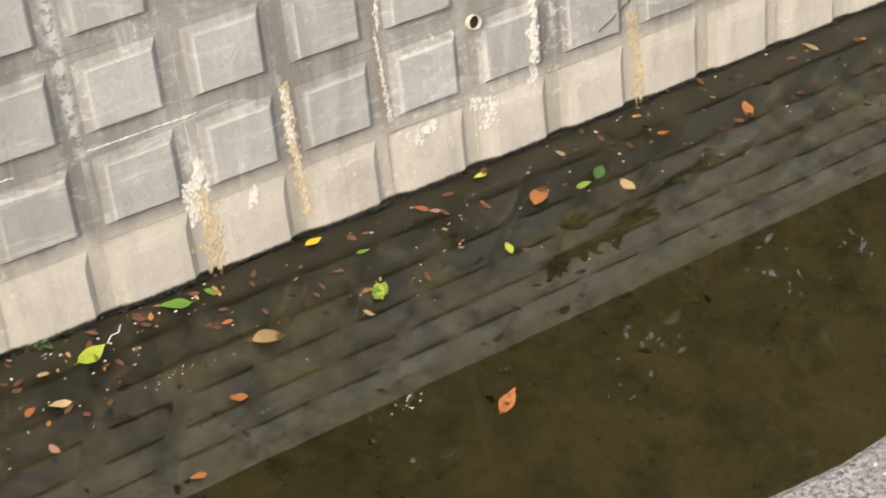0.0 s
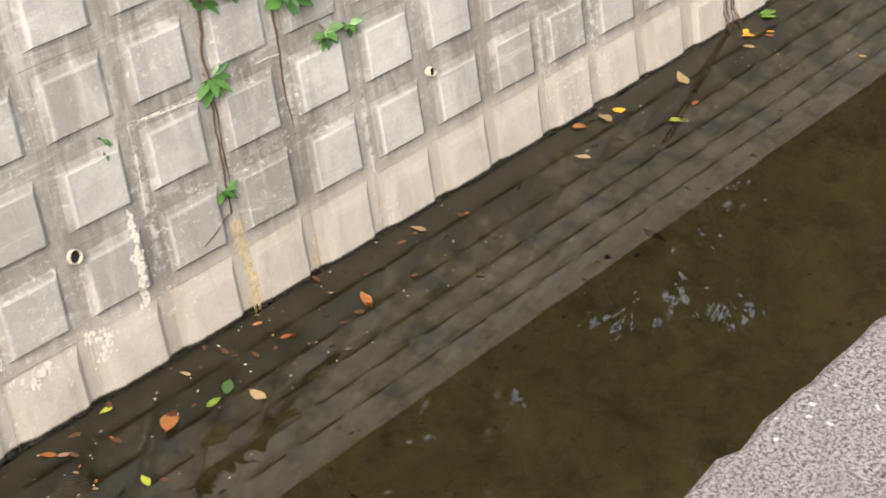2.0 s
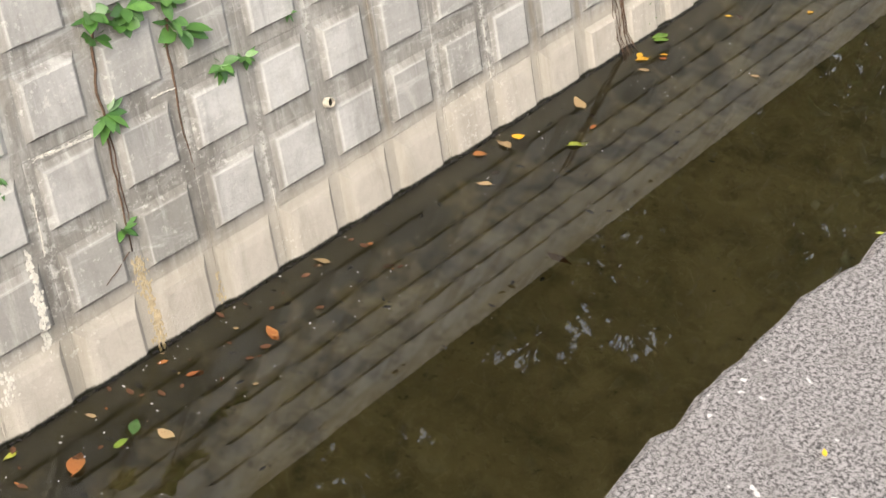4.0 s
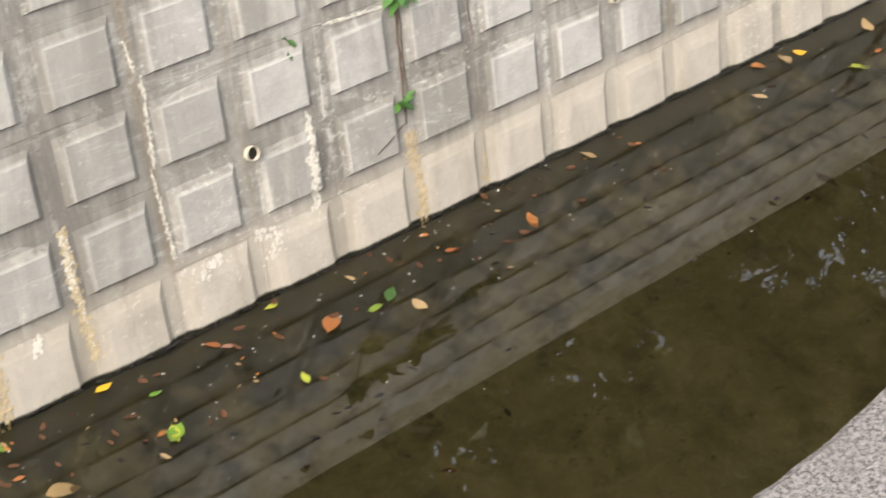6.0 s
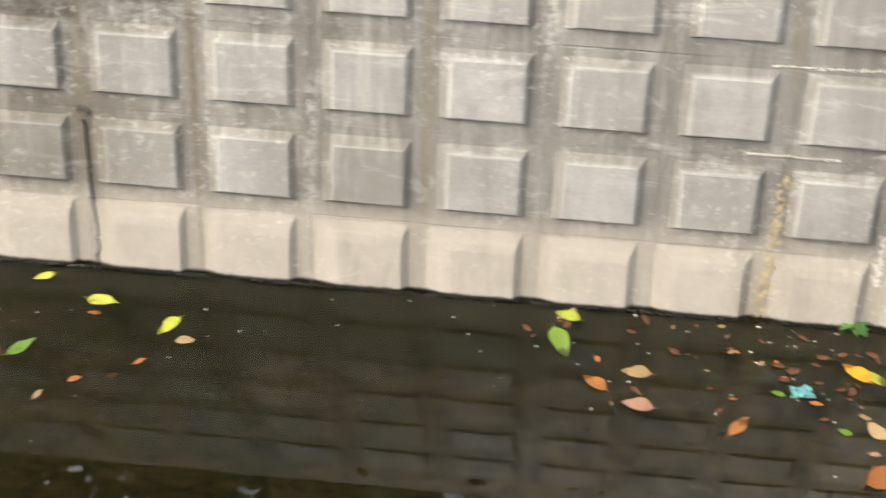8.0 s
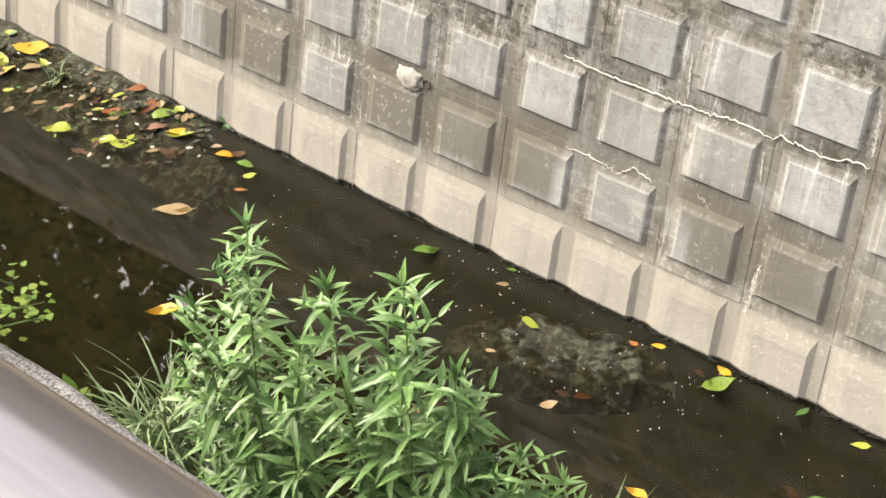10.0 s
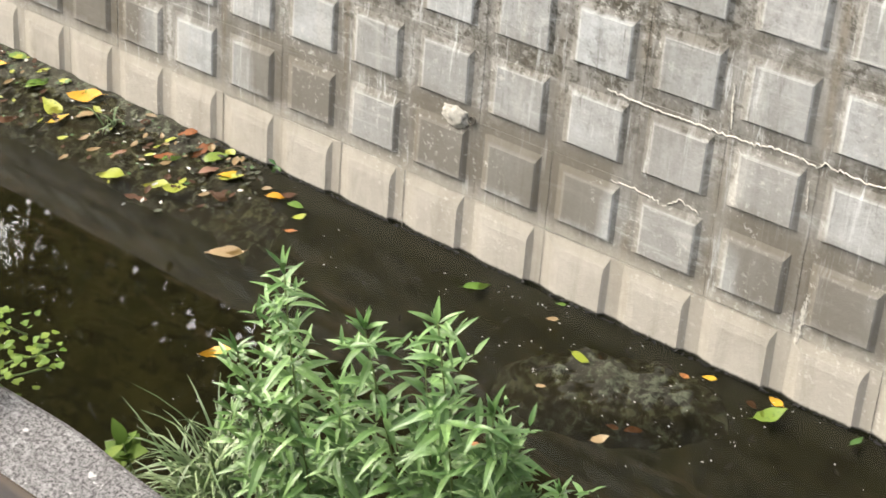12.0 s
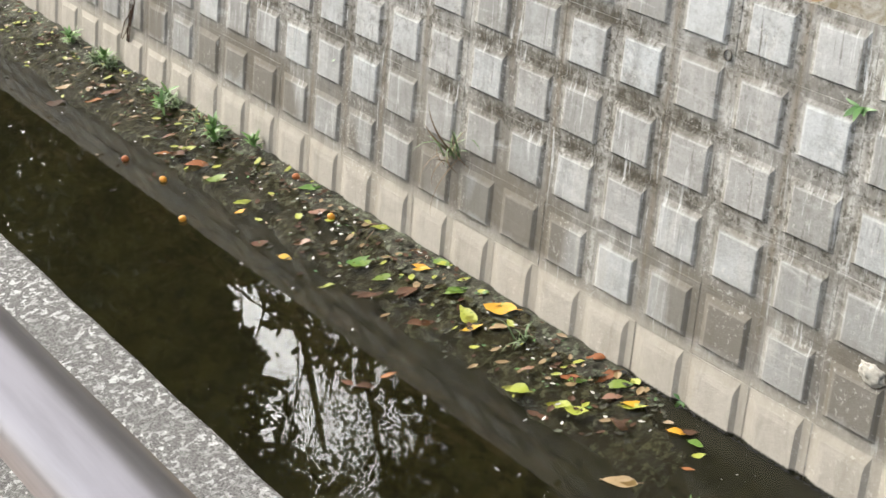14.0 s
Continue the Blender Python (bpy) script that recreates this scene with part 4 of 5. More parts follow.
for k, (line, width, tan, size, amount) in enumerate((
    ([(1.434, 0.66), (1.415, 0.27)], 0.016, False, 0.013, 0.9),
    ([(1.096, 0.293), (1.214, 0.252), (1.149, 0.151)], 0.022, False, 0.012, 0.6),
    ([(0.849, 0.222), (0.933, 0.265)], 0.024, False, 0.014, 0.9),
    ([(0.113, 0.22), (0.147, 0.278)], 0.013, False, 0.014, 1.0),
    ([(-0.057, 0.459), (-0.075, 0.36)], 0.012, False, 0.015, 1.5),
    ([(-0.078, 0.34), (-0.060, 0.22), (-0.052, 0.03)], 0.027, True, 0.014, 1.8),
    ([(-0.085, 0.40), (-0.09, 0.30), (-0.10, 0.25)], 0.027, False, 0.014, 1.8),
    ([(0.324, 0.628), (0.322, 0.4), (0.345, 0.10)], 0.017, True, 0.011, 1.3),
    ([(0.322, 0.62), (0.318, 0.40)], 0.013, False, 0.009, 1.3),
    ([(0.72, 0.7), (0.746, 0.331)], 0.007, False, 0.008, 0.5),
    ([(1.925, 0.40), (1.943, 0.20), (1.946, 0.012)], 0.021, True, 0.011, 1.5),
    ([(2.313, 0.151), (2.309, 0.02)], 0.016, True, 0.010, 0.5),
    ([(-1.262, 0.593), (-1.273, 0.477)], 0.011, True, 0.013, 1.4),
    ([(-1.288, 0.371), (-1.304, 0.196)], 0.014, False, 0.011, 0.7),
    ([(-1.21, 0.629), (-1.042, 0.627), (-0.865, 0.632)], 0.010, False, 0.011, 1.0),
    ([(-1.10, 0.60), (-0.951, 0.57), (-0.945, 0.46)], 0.030, False, 0.014, 1.5),
    ([(-0.875, 0.62), (-0.884, 0.382)], 0.012, False, 0.011, 0.7),
    ([(-1.651, 0.569), (-1.688, 0.027)], 0.021, True, 0.010, 0.8),
)):
    crust(line, width, k + 1, tan, size, amount, "flaking tan-stained lime crust" if tan else "flaking white lime crust")
for k, (line, width, size) in enumerate((
    ([(-1.748, 0.981), (-1.549, 0.984), (-1.326, 0.99)], 0.004, 0.006),
    ([(-1.803, 0.659), (-1.487, 0.656)], 0.004, 0.006),
    ([(-0.859, 0.649), (-0.716, 0.642)], 0.003, 0.006),
    ([(-0.443, 0.643), (-0.031, 0.641)], 0.003, 0.006),
    ([(0.319, 0.6), (0.342, 0.106)], 0.006, 0.008),
    ([(0.713, 1.207), (0.729, 1.093)], 0.006, 0.008),
    ([(0.756, 1.061), (0.735, 0.713)], 0.007, 0.009),
    ([(1.528, 0.881), (1.51, 0.625)], 0.004, 0.006),
    ([(1.569, 0.994), (1.896, 0.972)], 0.007, 0.008),
    ([(0.769, 1.366), (0.956, 1.354)], 0.007, 0.008),
    ([(2.192, 1.003), (2.317, 0.998)], 0.004, 0.006),
    ([(-5.278, 1.18), (-5.265, 1.008)], 0.004, 0.007),
    ([(-4.828, 0.468), (-4.844, 0.26)], 0.008, 0.009),
    ([(-4.91, 0.915), (-4.901, 0.802)], 0.004, 0.006),
    ([(-4.506, 1.25), (-4.497, 1.06)], 0.005, 0.007),
)):
    crust(line, width, 40 + k, False, size, 0.6)


def crack(line, width, material, words):
    """A fine ragged seam on the wall."""
    r = random.Random(len(line))
    pts = []
    for (s0, u0), (s1, u1) in zip(line, line[1:]):
        n = max(2, int(math.hypot(s1 - s0, u1 - u0) / 0.012))
        pts += [(s0 + (s1 - s0) * i / n + r.gauss(0, 0.0025), u0 + (u1 - u0) * i / n + r.gauss(0, 0.004)) for i in range(n)]
    pts.append(line[-1])
    part("crack_seam", strip_mesh("crack_seam", [on_wall(s, u, -0.0125) for s, u in pts], width, material, 5), wall_far, None, words)


crack([(-5.84, 0.992), (-5.66, 0.98), (-5.50, 0.981), (-5.32, 0.976), (-5.145, 0.984), (-5.02, 0.996), (-4.9, 0.982), (-4.83, 1.002), (-4.66, 0.984), (-4.575, 1.01), (-4.496, 1.012)], 0.0036, M_CRUST, "white limed crack")
crack([(-5.771, 0.626), (-5.632, 0.619), (-5.508, 0.598), (-5.44, 0.653), (-5.349, 0.615)], 0.0026, M_CRUST, "white limed crack")
crack([(-4.07, 0.60), (-4.068, 0.499), (-4.065, 0.322), (-4.054, 0.168), (-4.06, -0.02)], 0.0045, M_BLACK, "black slimy open joint")


def pipe_thing(s, u, radius, out, words):
    """A short plastic pipe stub through the wall, open at its mouth."""
    n, v, f = 16, [], []
    rings = ((radius, -0.06), (radius, out), (radius * 0.86, out), (radius * 0.84, out - 0.05))
    for rr, y in rings:
        v += [(rr * math.cos(6.2832 * i / n), -y, rr * math.sin(6.2832 * i / n)) for i in range(n)]
    for k in range(3):
        f += [(n * k + i, n * k + (i + 1) % n, n * k + n + (i + 1) % n, n * k + n + i) for i in range(n)]
    m = Matrix.Translation(on_wall(s, u, -0.024)) @ WALL_TURN @ pose(0, 0, 0, -8, 0, 0)
    # western pipes are coloured dark so their mouths read as shaded holes
    ob = thing("weep_pipe", raw_mesh("weep_pipe", v, f, M_PVC if s > -3 else M_PVC_DARK, False), m, words, "drain pipe", "weep pipes")
    # a dark disc behind the mouth paints the shade of the open bore
    part("silt_plug", raw_mesh("silt_plug", [(radius * 0.85 * math.cos(6.2832 * i / n), 0.018 - out, radius * 0.85 * math.sin(6.2832 * i / n)) for i in range(n)], [tuple(range(n))], M_VOID), ob, None, "dark disc painted as the shade inside the pipe")


for s, u, rr, out, words in (
    (1.152, 0.613, 0.030, 0.035, "grey plastic weep pipe stub in the wall"),
    (-1.259, 0.628, 0.030, 0.026, "lime-stained plastic weep pipe in the wall"),
    (3.15, 0.611, 0.023, 0.045, "cream plastic weep pipe stub in the wall"),
    (-6.512, 0.640, 0.019, 0.022, "dark weep pipe jutting beside a mortar lump"),
    (-5.286, 1.736, 0.032, 0.02, "dark plastic weep pipe high in the wall"),
    (-4.075, 0.632, 0.019, 0.018, "flush weep pipe above a black joint"),
    (-7.72, 1.727, 0.027, 0.020, "dark plastic weep pipe high in the wall"),
):
    pipe_thing(s, u, rr, out, words)


def lump_mesh():
    bm = bmesh.new()
    bmesh.ops.create_icosphere(bm, subdivisions=4, radius=1.0)
    for v in bm.verts:
        p = v.co.copy()
        k = 1 + 0.35 * noise.noise(p * 1.9) + 0.16 * noise.noise(p * 5)
        v.co = Vector((p.x * 0.075 * k, p.y * 0.022 * k, p.z * 0.045 * k))
    return mesh_of("mortar_lump", bm, M_LUMP, True)


thing("mortar_lump", lump_mesh(), Matrix.Translation(on_wall(-6.60, 0.635, -0.01)) @ WALL_TURN @ pose(0, 0, 0, 0, 12, 0), "rough whitish mortar lump stuck on the wall beside a pipe", "mortar")


# ---- plants ----
def placed(v, f, m, verts, faces):
    o = len(verts)
    verts += [m @ Vector(p) for p in v]
    faces += [tuple(i + o for i in q) for q in f]


def rosette(name, m, count, length, width, seed, material, words, tip=1.2, lift=(10, 70), droop=0.25, stalk=0.0):
    """A whorl of leaves about the local z axis."""
    r = random.Random(seed)
    root = tagged(new(name), words, "plant", "weeds on the wall")
    root.matrix_world = m
    for k in range(count):
        ln = length * r.uniform(0.65, 1.1)
        bv, bf = blade(ln, width * r.uniform(0.8, 1.15), tip, droop * ln * r.uniform(0.5, 1.2), 0.18, 6)
        turn = pose(0, 0, stalk * r.random(), 0, -r.uniform(*lift), 360 * k / count + r.uniform(-25, 25))
        part("leaf", raw_mesh("leaf", bv, bf, material, True), root, turn @ pose(0.004, 0, 0, r.uniform(-25, 25), 0, 0))
    return root


def off_wall(s, u, tilt=50):
    return Matrix.Translation(on_wall(s, u, -0.022)) @ WALL_TURN @ pose(0, 0, 0, tilt, 0, 0)


for k, (s, u, count, ln, wd, tip) in enumerate((
    (1.995, 1.42, 9, 0.085, 0.04, 1.5), (1.985, 1.33, 6, 0.07, 0.034, 1.5), (2.17, 1.385, 13, 0.085, 0.042, 1.6), (2.14, 1.34, 9, 0.08, 0.04, 1.6), (2.36, 1.37, 11, 0.085, 0.042, 1.6),
    (2.41, 1.22, 9, 0.10, 0.048, 1.7), (2.38, 1.27, 6, 0.07, 0.036, 1.6), (1.956, 1.03, 13, 0.095, 0.036, 1.2), (2.60, 1.0, 12, 0.075, 0.03, 1.2), (2.728, 0.985, 9, 0.055, 0.024, 1.2),
    (3.02, 1.075, 9, 0.06, 0.018, 1.0), (1.9, 0.56, 10, 0.06, 0.022, 1.1), (2.56, 0.985, 6, 0.045, 0.02, 1.1), (-1.35, 0.03, 10, 0.085, 0.035, 1.2), (-0.77, 0.015, 8, 0.06, 0.028, 1.2),
    (-6.92, 1.72, 9, 0.115, 0.035, 1.1), (-7.69, 0.03, 9, 0.06, 0.02, 1.0),
)):
    rosette("wall_weed", off_wall(s, u), count + (3 if 1.8 < s < 2.9 else 0), *((ln * 1.3, wd * 1.35) if 1.8 < s < 2.9 else (ln, wd)), k + 3, M_WEED, "small bright green broad-leaved weed rooted in a wall joint", tip, (-10, 45))
for k, (s, u, count, ln) in enumerate(((1.41, 0.99, 16, 0.045), (1.405, 0.94, 14, 0.04), (1.40, 0.88, 10, 0.035), (5.79, 0.15, 14, 0.05), (5.8, 0.08, 12, 0.05), (5.75, 0.25, 9, 0.04), (-11.0, 0.86, 10, 0.05))):
    rosette("wall_fern", off_wall(s, u, 80), count, ln, ln * 0.35, k + 60, M_WEED, "small feathery green fern hanging from a wall joint", 1.0, (-50, 60))


def trail(name, pts, radius, words, material=None):
    """A stem along the points on the wall, wandering a little between them."""
    r = random.Random(round(1000 * (pts[0][0] + pts[-1][1])))
    line = []
    for (s0, u0, o0), (s1, u1, o1) in zip(pts, pts[1:]):
        n = max(2, int(math.hypot(s1 - s0, u1 - u0) / 0.04))
        line += [on_wall(s0 + (s1 - s0) * i / n + r.gauss(0, 0.0035), u0 + (u1 - u0) * i / n, o0 + (o1 - o0) * i / n) for i in range(n)]
    line.append(on_wall(*pts[-1]))
    thing(name, strip_mesh(name, line, radius, material or M_ROOT, 6, 0.4), None, words, "root", "roots on the wall")


trail("hanging_root", [(1.985, 1.38, -0.01), (1.934, 1.126, -0.012), (1.94, 1.0, -0.01), (1.925, 0.85, -0.014), (1.923, 0.675, -0.012), (1.914, 0.454, -0.014)], 0.0062, "brown woody root hanging down a wall joint")
trail("hanging_root", [(1.945, 0.98, -0.014), (1.94, 0.70, -0.014), (1.946, 0.52, -0.015)], 0.004, "brown woody root hanging down a wall joint")
trail("hanging_root", [(2.36, 1.28, -0.01), (2.331, 1.176, -0.014), (2.323, 0.998, -0.015), (2.311, 0.855, -0.016), (2.33, 0.62, -0.018)], 0.007, "thin brown root hanging down a wall joint")
trail("dry_stalk", [(1.9, 0.46, -0.01), (1.80, 0.42, 0.004), (1.74, 0.388, 0.003)], 0.003, "thin dry stalk lying on a panel")
for k in range(10):
    r = random.Random(k)
    at = 5.44 + 0.013 * k
    pts = [(at + r.uniform(-0.03, 0.03), 0.95, 0.0)]
    for u in (0.75, 0.55, 0.38, 0.24, 0.10):
        pts.append((at + r.uniform(-0.022, 0.022), u, r.uniform(-0.012, 0.004)))
    pts.append((at + r.uniform(-0.05, 0.06), -0.02, r.uniform(0.01, 0.07)))
    trail("dry_vine", pts, r.uniform(0.0018, 0.0042), "dry brown vine stem hanging to the water")
for k in range(6):
    r = random.Random(k + 20)
    trail("dry_vine", [(-13.86 + 0.012 * k, 0.72, -0.005), (-13.90 + r.uniform(-0.05, 0.05), 0.52, 0.0), (-13.96 + r.uniform(-0.06, 0.06), 0.36, 0.006), (-13.99 + r.uniform(-0.08, 0.08), 0.22, 0.004)], 0.006, "dry brown vine stem hanging to the mud")


def grass_tuft(name, m, count, length, seed, words, lean=35, material=None, group="grass tufts"):
    """Arching grass blades."""
    r = random.Random(seed)
    v, f = [], []
    for k in range(count):
        ln = length * r.uniform(0.25, 1.1)
        a = r.uniform(0, 6.283)
        out = math.radians(r.uniform(4, lean))
        bend = r.uniform(1.1, 2.9)
        w = 0.0052 * r.uniform(0.6, 1.3)
        side = Vector((-math.sin(a), math.cos(a), 0))
        p = Vector((r.gauss(0, 0.012 + 0.06 * length), r.gauss(0, 0.012 + 0.06 * length), 0))
        steps, o = 6, len(v)
        for i in range(steps + 1):
            t = i / steps
            g = out + bend * t ** 1.3
            wt = w * (1 - t ** 2) + 0.0004
            v += [m @ (p - side * wt), m @ (p + side * wt)]
            p = p + Vector((math.cos(a) * math.sin(g), math.sin(a) * math.sin(g), math.cos(g))) * (ln / steps)
            if i:
                f.append((o + 2 * i - 2, o + 2 * i - 1, o + 2 * i + 1, o + 2 * i))
    return thing(name, raw_mesh(name, v, f, material or M_GRASS), None, words, "grass", group)


grass_tuft("grass_tuft", Matrix.Translation(on_wall(-9.68, 0.645, -0.01)), 18, 0.32, 3, "sparse green grass tuft growing from a wall joint", 25)
grass_tuft("dry_grass", off_wall(-9.74, 0.63, 60), 16, 0.36, 4, "dry straw-coloured stems drooping from a wall joint", 80, M_TWIG)
for k, (x, y, n, ln) in enumerate(((-14.13, -0.05, 26, 0.20), (-14.3, -0.1, 20, 0.16), (-13.0, -0.06, 18, 0.14), (-12.6, -0.08, 14, 0.16), (-12.27, -0.1, 18, 0.15), (-8.7, -0.17, 9, 0.14), (-14.84, -0.06, 18, 0.14), (-13.4, -0.08, 12, 0.12))):
    grass_tuft("bank_weed", pose(x, y, max(WATER_Z, bank_top(x, y)) - 0.005), int(n * 1.5), ln * 1.1, 30 + k, "small green weed tuft on the mud bank", 60, M_GRASS)
for k, (x, y) in enumerate(((-14.13, -0.08), (-13.1, -0.06), (-12.3, -0.1), (-11.86, -0.03), (-12.2, -0.16), (-14.8, -0.08), (-13.0, -0.16))):
    rosette("bank_weed", pose(x, y, max(WATER_Z, bank_top(x, y)) + 0.01), 20, 0.105, 0.026, 80 + k, M_HERB, "small leafy green weed on the mud bank", 1.0, (5, 75), 0.3, 0.08)


# the tall herbs at the near bank's foot
def herb(name, base, tops, seed, words, leaf=0.112):
    """A clump of upright stems with opposite lance-shaped leaves: an Empty with its stems, each with its leaves."""
    r = random.Random(seed)
    root = tagged(new(name), words, "plant", "herbs in the channel")
    root.location = base
    b0 = Vector(base)
    for x, y, z in tops:
        top = Vector((x, y, z - 0.08)) - b0
        foot = Vector((top.x * 0.25 + r.gauss(0, 0.03), top.y * 0.2 + r.gauss(0, 0.03), 0))
        n = 9
        line = []
        for i in range(n + 1):
            t = i / n
            p = foot.lerp(top, t)
            p += Vector((math.sin(t * 3 + seed + x * 9) * 0.02, math.cos(t * 2.6 + x * 5) * 0.02, 0)) * math.sin(math.pi * t)
            p.x += (top.x - foot.x) * 0.25 * (t * t - t)
            line.append(p)
        stem = part("stem", strip_mesh("stem", line, 0.0055, M_STEM, 5, 0.6), root)
        v, f = [], []
        height = top.z

        def crown(at, length, spin, share):
            for k in range(2):
                ln = length * r.uniform(0.6, 1.2)
                up = r.uniform(-5, 60) + 25 * share
                bv, bf = blade(ln, ln * r.uniform(0.17, 0.25), 1.0, ln * r.uniform(0.2, 0.85) * (1 - 0.6 * share), 0.22, 6)
                placed(bv, bf, Matrix.Translation(at) @ pose(0, 0, 0, 0, -up, spin + 180 * k + r.uniform(-20, 20)) @ pose(0.004, 0, 0, r.uniform(-20, 20), 0, 0), v, f)

        d, spin = height * 0.22, r.uniform(0, 360)
        while d < height:
            t = d / height
            i = min(n - 1, int(t * n))
            at = line[i].lerp(line[i + 1], t * n - i)
            left = height - d
            crown(at, leaf * (0.55 + 0.55 * min(1, left / 0.25)), spin, max(0.0, 1 - left / 0.12))
            if r.random() < 0.5 and 0.05 < left < height * 0.72:
                # a short leafy side shoot
                side = Vector((math.cos(math.radians(spin + 60)), math.sin(math.radians(spin + 60)), 0.9)).normalized()
                reach = r.uniform(0.05, 0.13)
                for q in range(4):
                    crown(at + side * reach * (q + 1) / 4, leaf * (0.8 - 0.1 * q), spin + 90 * q, 0.25 * q)
            spin += 90 + r.uniform(-35, 35)
            d += r.uniform(0.026, 0.054) * (0.6 + 0.4 * min(1.0, left / 0.3))
        for q in range(4):
            crown(line[-1], leaf * 0.62, spin + 60 * q, 1.0)
        part("foliage", raw_mesh("foliage", v, f, M_HERB), stem, None)
    return root


herb("tall_herb", (-5.3, -2.1, 0.0), [(-5.25, -1.9, 1.94), (-5.55, -1.92, 1.50), (-5.40, -1.85, 1.66), (-5.06, -1.95, 1.62), (-5.62, -1.95, 1.22), (-5.20, -1.78, 1.42), (-5.42, -1.95, 1.30), (-5.10, -1.85, 1.25), (-5.30, -1.75, 1.05), (-5.5, -1.8, 0.95)],
     5, "tall leafy green herb standing at the channel's edge")
herb("tall_herb", (-4.7, -2.1, 0.0), [(-4.67, -1.9, 2.02), (-4.96, -1.9, 1.86), (-4.80, -1.85, 1.78), (-4.52, -1.9, 1.78), (-4.50, -1.88, 1.66), (-4.60, -1.8, 1.55), (-4.86, -1.8, 1.50), (-4.47, -1.85, 1.42), (-4.70, -1.75, 1.35), (-4.95, -1.8, 1.35), (-4.50, -1.75, 1.20), (-4.78, -1.95, 1.2), (-4.45, -2.0, 1.1), (-4.9, -1.95, 1.0)],
     8, "bushy green herb with narrow leaves at the channel's edge")
herb("small_herb", (-4.25, -2.1, 0.0), [(-4.32, -1.9, 1.60), (-4.22, -1.85, 1.52), (-4.36, -1.85, 1.25), (-4.12, -1.95, 1.22)], 11, "slender young green herb at the channel's edge", 0.10)
grass_tuft("tall_grass", pose(-5.95, -1.93, 0.42), 150, 0.52, 61, "tall arching grass clump beside the herbs", 40)
grass_tuft("tall_grass", pose(-5.82, -1.93, 0.62), 70, 0.60, 65, "tall arching grass clump beside the herbs", 28)
grass_tuft("tall_grass", pose(-4.10, -1.9, 0.96), 90, 0.46, 62, "tall arching grass clump beside the herbs", 30)
grass_tuft("tall_grass", pose(-5.7, -1.9, 0.4), 90, 0.48, 63, "tall arching grass clump beside the herbs", 45)
grass_tuft("tall_grass", pose(-4.5, -1.95, 0.7), 24, 0.45, 64, "tall arching grass clump beside the herbs", 35)


broad = rosette("broad_weed", pose(-6.08, -2.1, 0.74), 16, 0.10, 0.05, 91, M_CREEPER, "bright green broad-leaved weed beside the herbs", 1.1, (0, 70), 0.3, 0.12)
part("stem", strip_mesh("stem", [(0.04, 0.0, -0.80), (0.01, 0.01, -0.4), (0.0, 0.0, 0.12)], 0.006, M_STEM, 5, 0.5), broad)
tagged(broad, "bright green broad-leaved weed beside the herbs", "plant", "herbs in the channel")


# ---- creeper on the kerb ----
def creeper():
    r = random.Random(17)
    root = tagged(new("creeper"), "yellow-green creeper trailing over the kerb's edge", "plant")
    root.location = (-4.2, kerb_y(-4.2), KERB_Z)
    for k in range(10):
        a = radians(r.uniform(0, 60))
        reach = r.uniform(0.05, 0.16)
        line = [Vector((-0.14 + 0.03 * k, -0.05 + 0.02 * r.random(), 0.0))]
        for i in range(5):
            t = (i + 1) / 5
            line.append(line[0] + Vector((reach * 0.7 * t * math.cos(a) * 0.6, reach * t * math.sin(a) * 0.8 + 0.06 * t, 0.025 * math.sin(3 * t) - 0.05 * t * t * r.random())))
        stem = part("runner", strip_mesh("runner", line, 0.0018, M_STEM, 4), root)
        v, f = [], []
        for p in line:
            for q in range(6):
                ln = r.uniform(0.008, 0.017)
                bv, bf = blade(ln, ln * 0.95, 0.8, ln * 0.2, 0.1, 4)
                placed(bv, bf, Matrix.Translation(p + Vector((r.gauss(0, 0.016), r.gauss(0, 0.016), 0.006 + 0.02 * r.random()))) @ pose(0, 0, 0, 0, r.uniform(-40, 20), r.uniform(0, 360)), v, f)
        part("foliage", raw_mesh("foliage", v, f, M_CREEPER), stem)


creeper()

thing("fallen_leaf", afloat_mesh("orange", 4), pose(-4.52, -3.42, KERB_Z + 0.008, 8, -6, 31) @ Matrix.Diagonal((0.084, 0.084, 0.084, 1)), "curled dry brown leaf lying on the kerb", "leaf", "leaves on the kerb")
thing("fallen_leaf", afloat_mesh("yellow", 3), pose(-0.50, -3.52, KERB_Z + 0.004, 4, 4, 30) @ Matrix.Diagonal((0.014, 0.014, 0.014, 1)), "tiny yellow leaf lying on the kerb", "leaf", "leaves on the kerb")


# ---- handrail ----
def rail():
    root = tagged(new("handrail"), "bronze-grey painted metal tube handrail on the kerb", "handrail")
    y, z, r0 = -3.888, 4.159, 0.0434
    n, v, f = 28, [], []
    for x in (-9.0, -2.62):
        v += [(x, y + r0 * math.cos(6.2832 * i / n), z + r0 * math.sin(6.2832 * i / n)) for i in range(n)]
    f = [(i, (i + 1) % n, n + (i + 1) % n, n + i) for i in range(n)] + [tuple(range(n)), tuple(range(n, 2 * n))]
    part("top_tube", raw_mesh("top_tube", v, f, M_RAIL, False), root)
    for p in bpy.data.meshes["top_tube"].polygons:
        p.use_smooth = len(p.vertices) == 4
    for x in (-2.66, -4.74, -6.82, -8.9):
        post = part("post", strip_mesh("post", [(x, y, KERB_Z - 0.03), (x, y, z - r0 * 0.9)], 0.024, M_RAIL, 12), root)
        part("base_flange", strip_mesh("base_flange", [(x, y, KERB_Z - 0.05), (x, y, KERB_Z + 0.012)], 0.05, M_RAIL, 12), post)


rail()


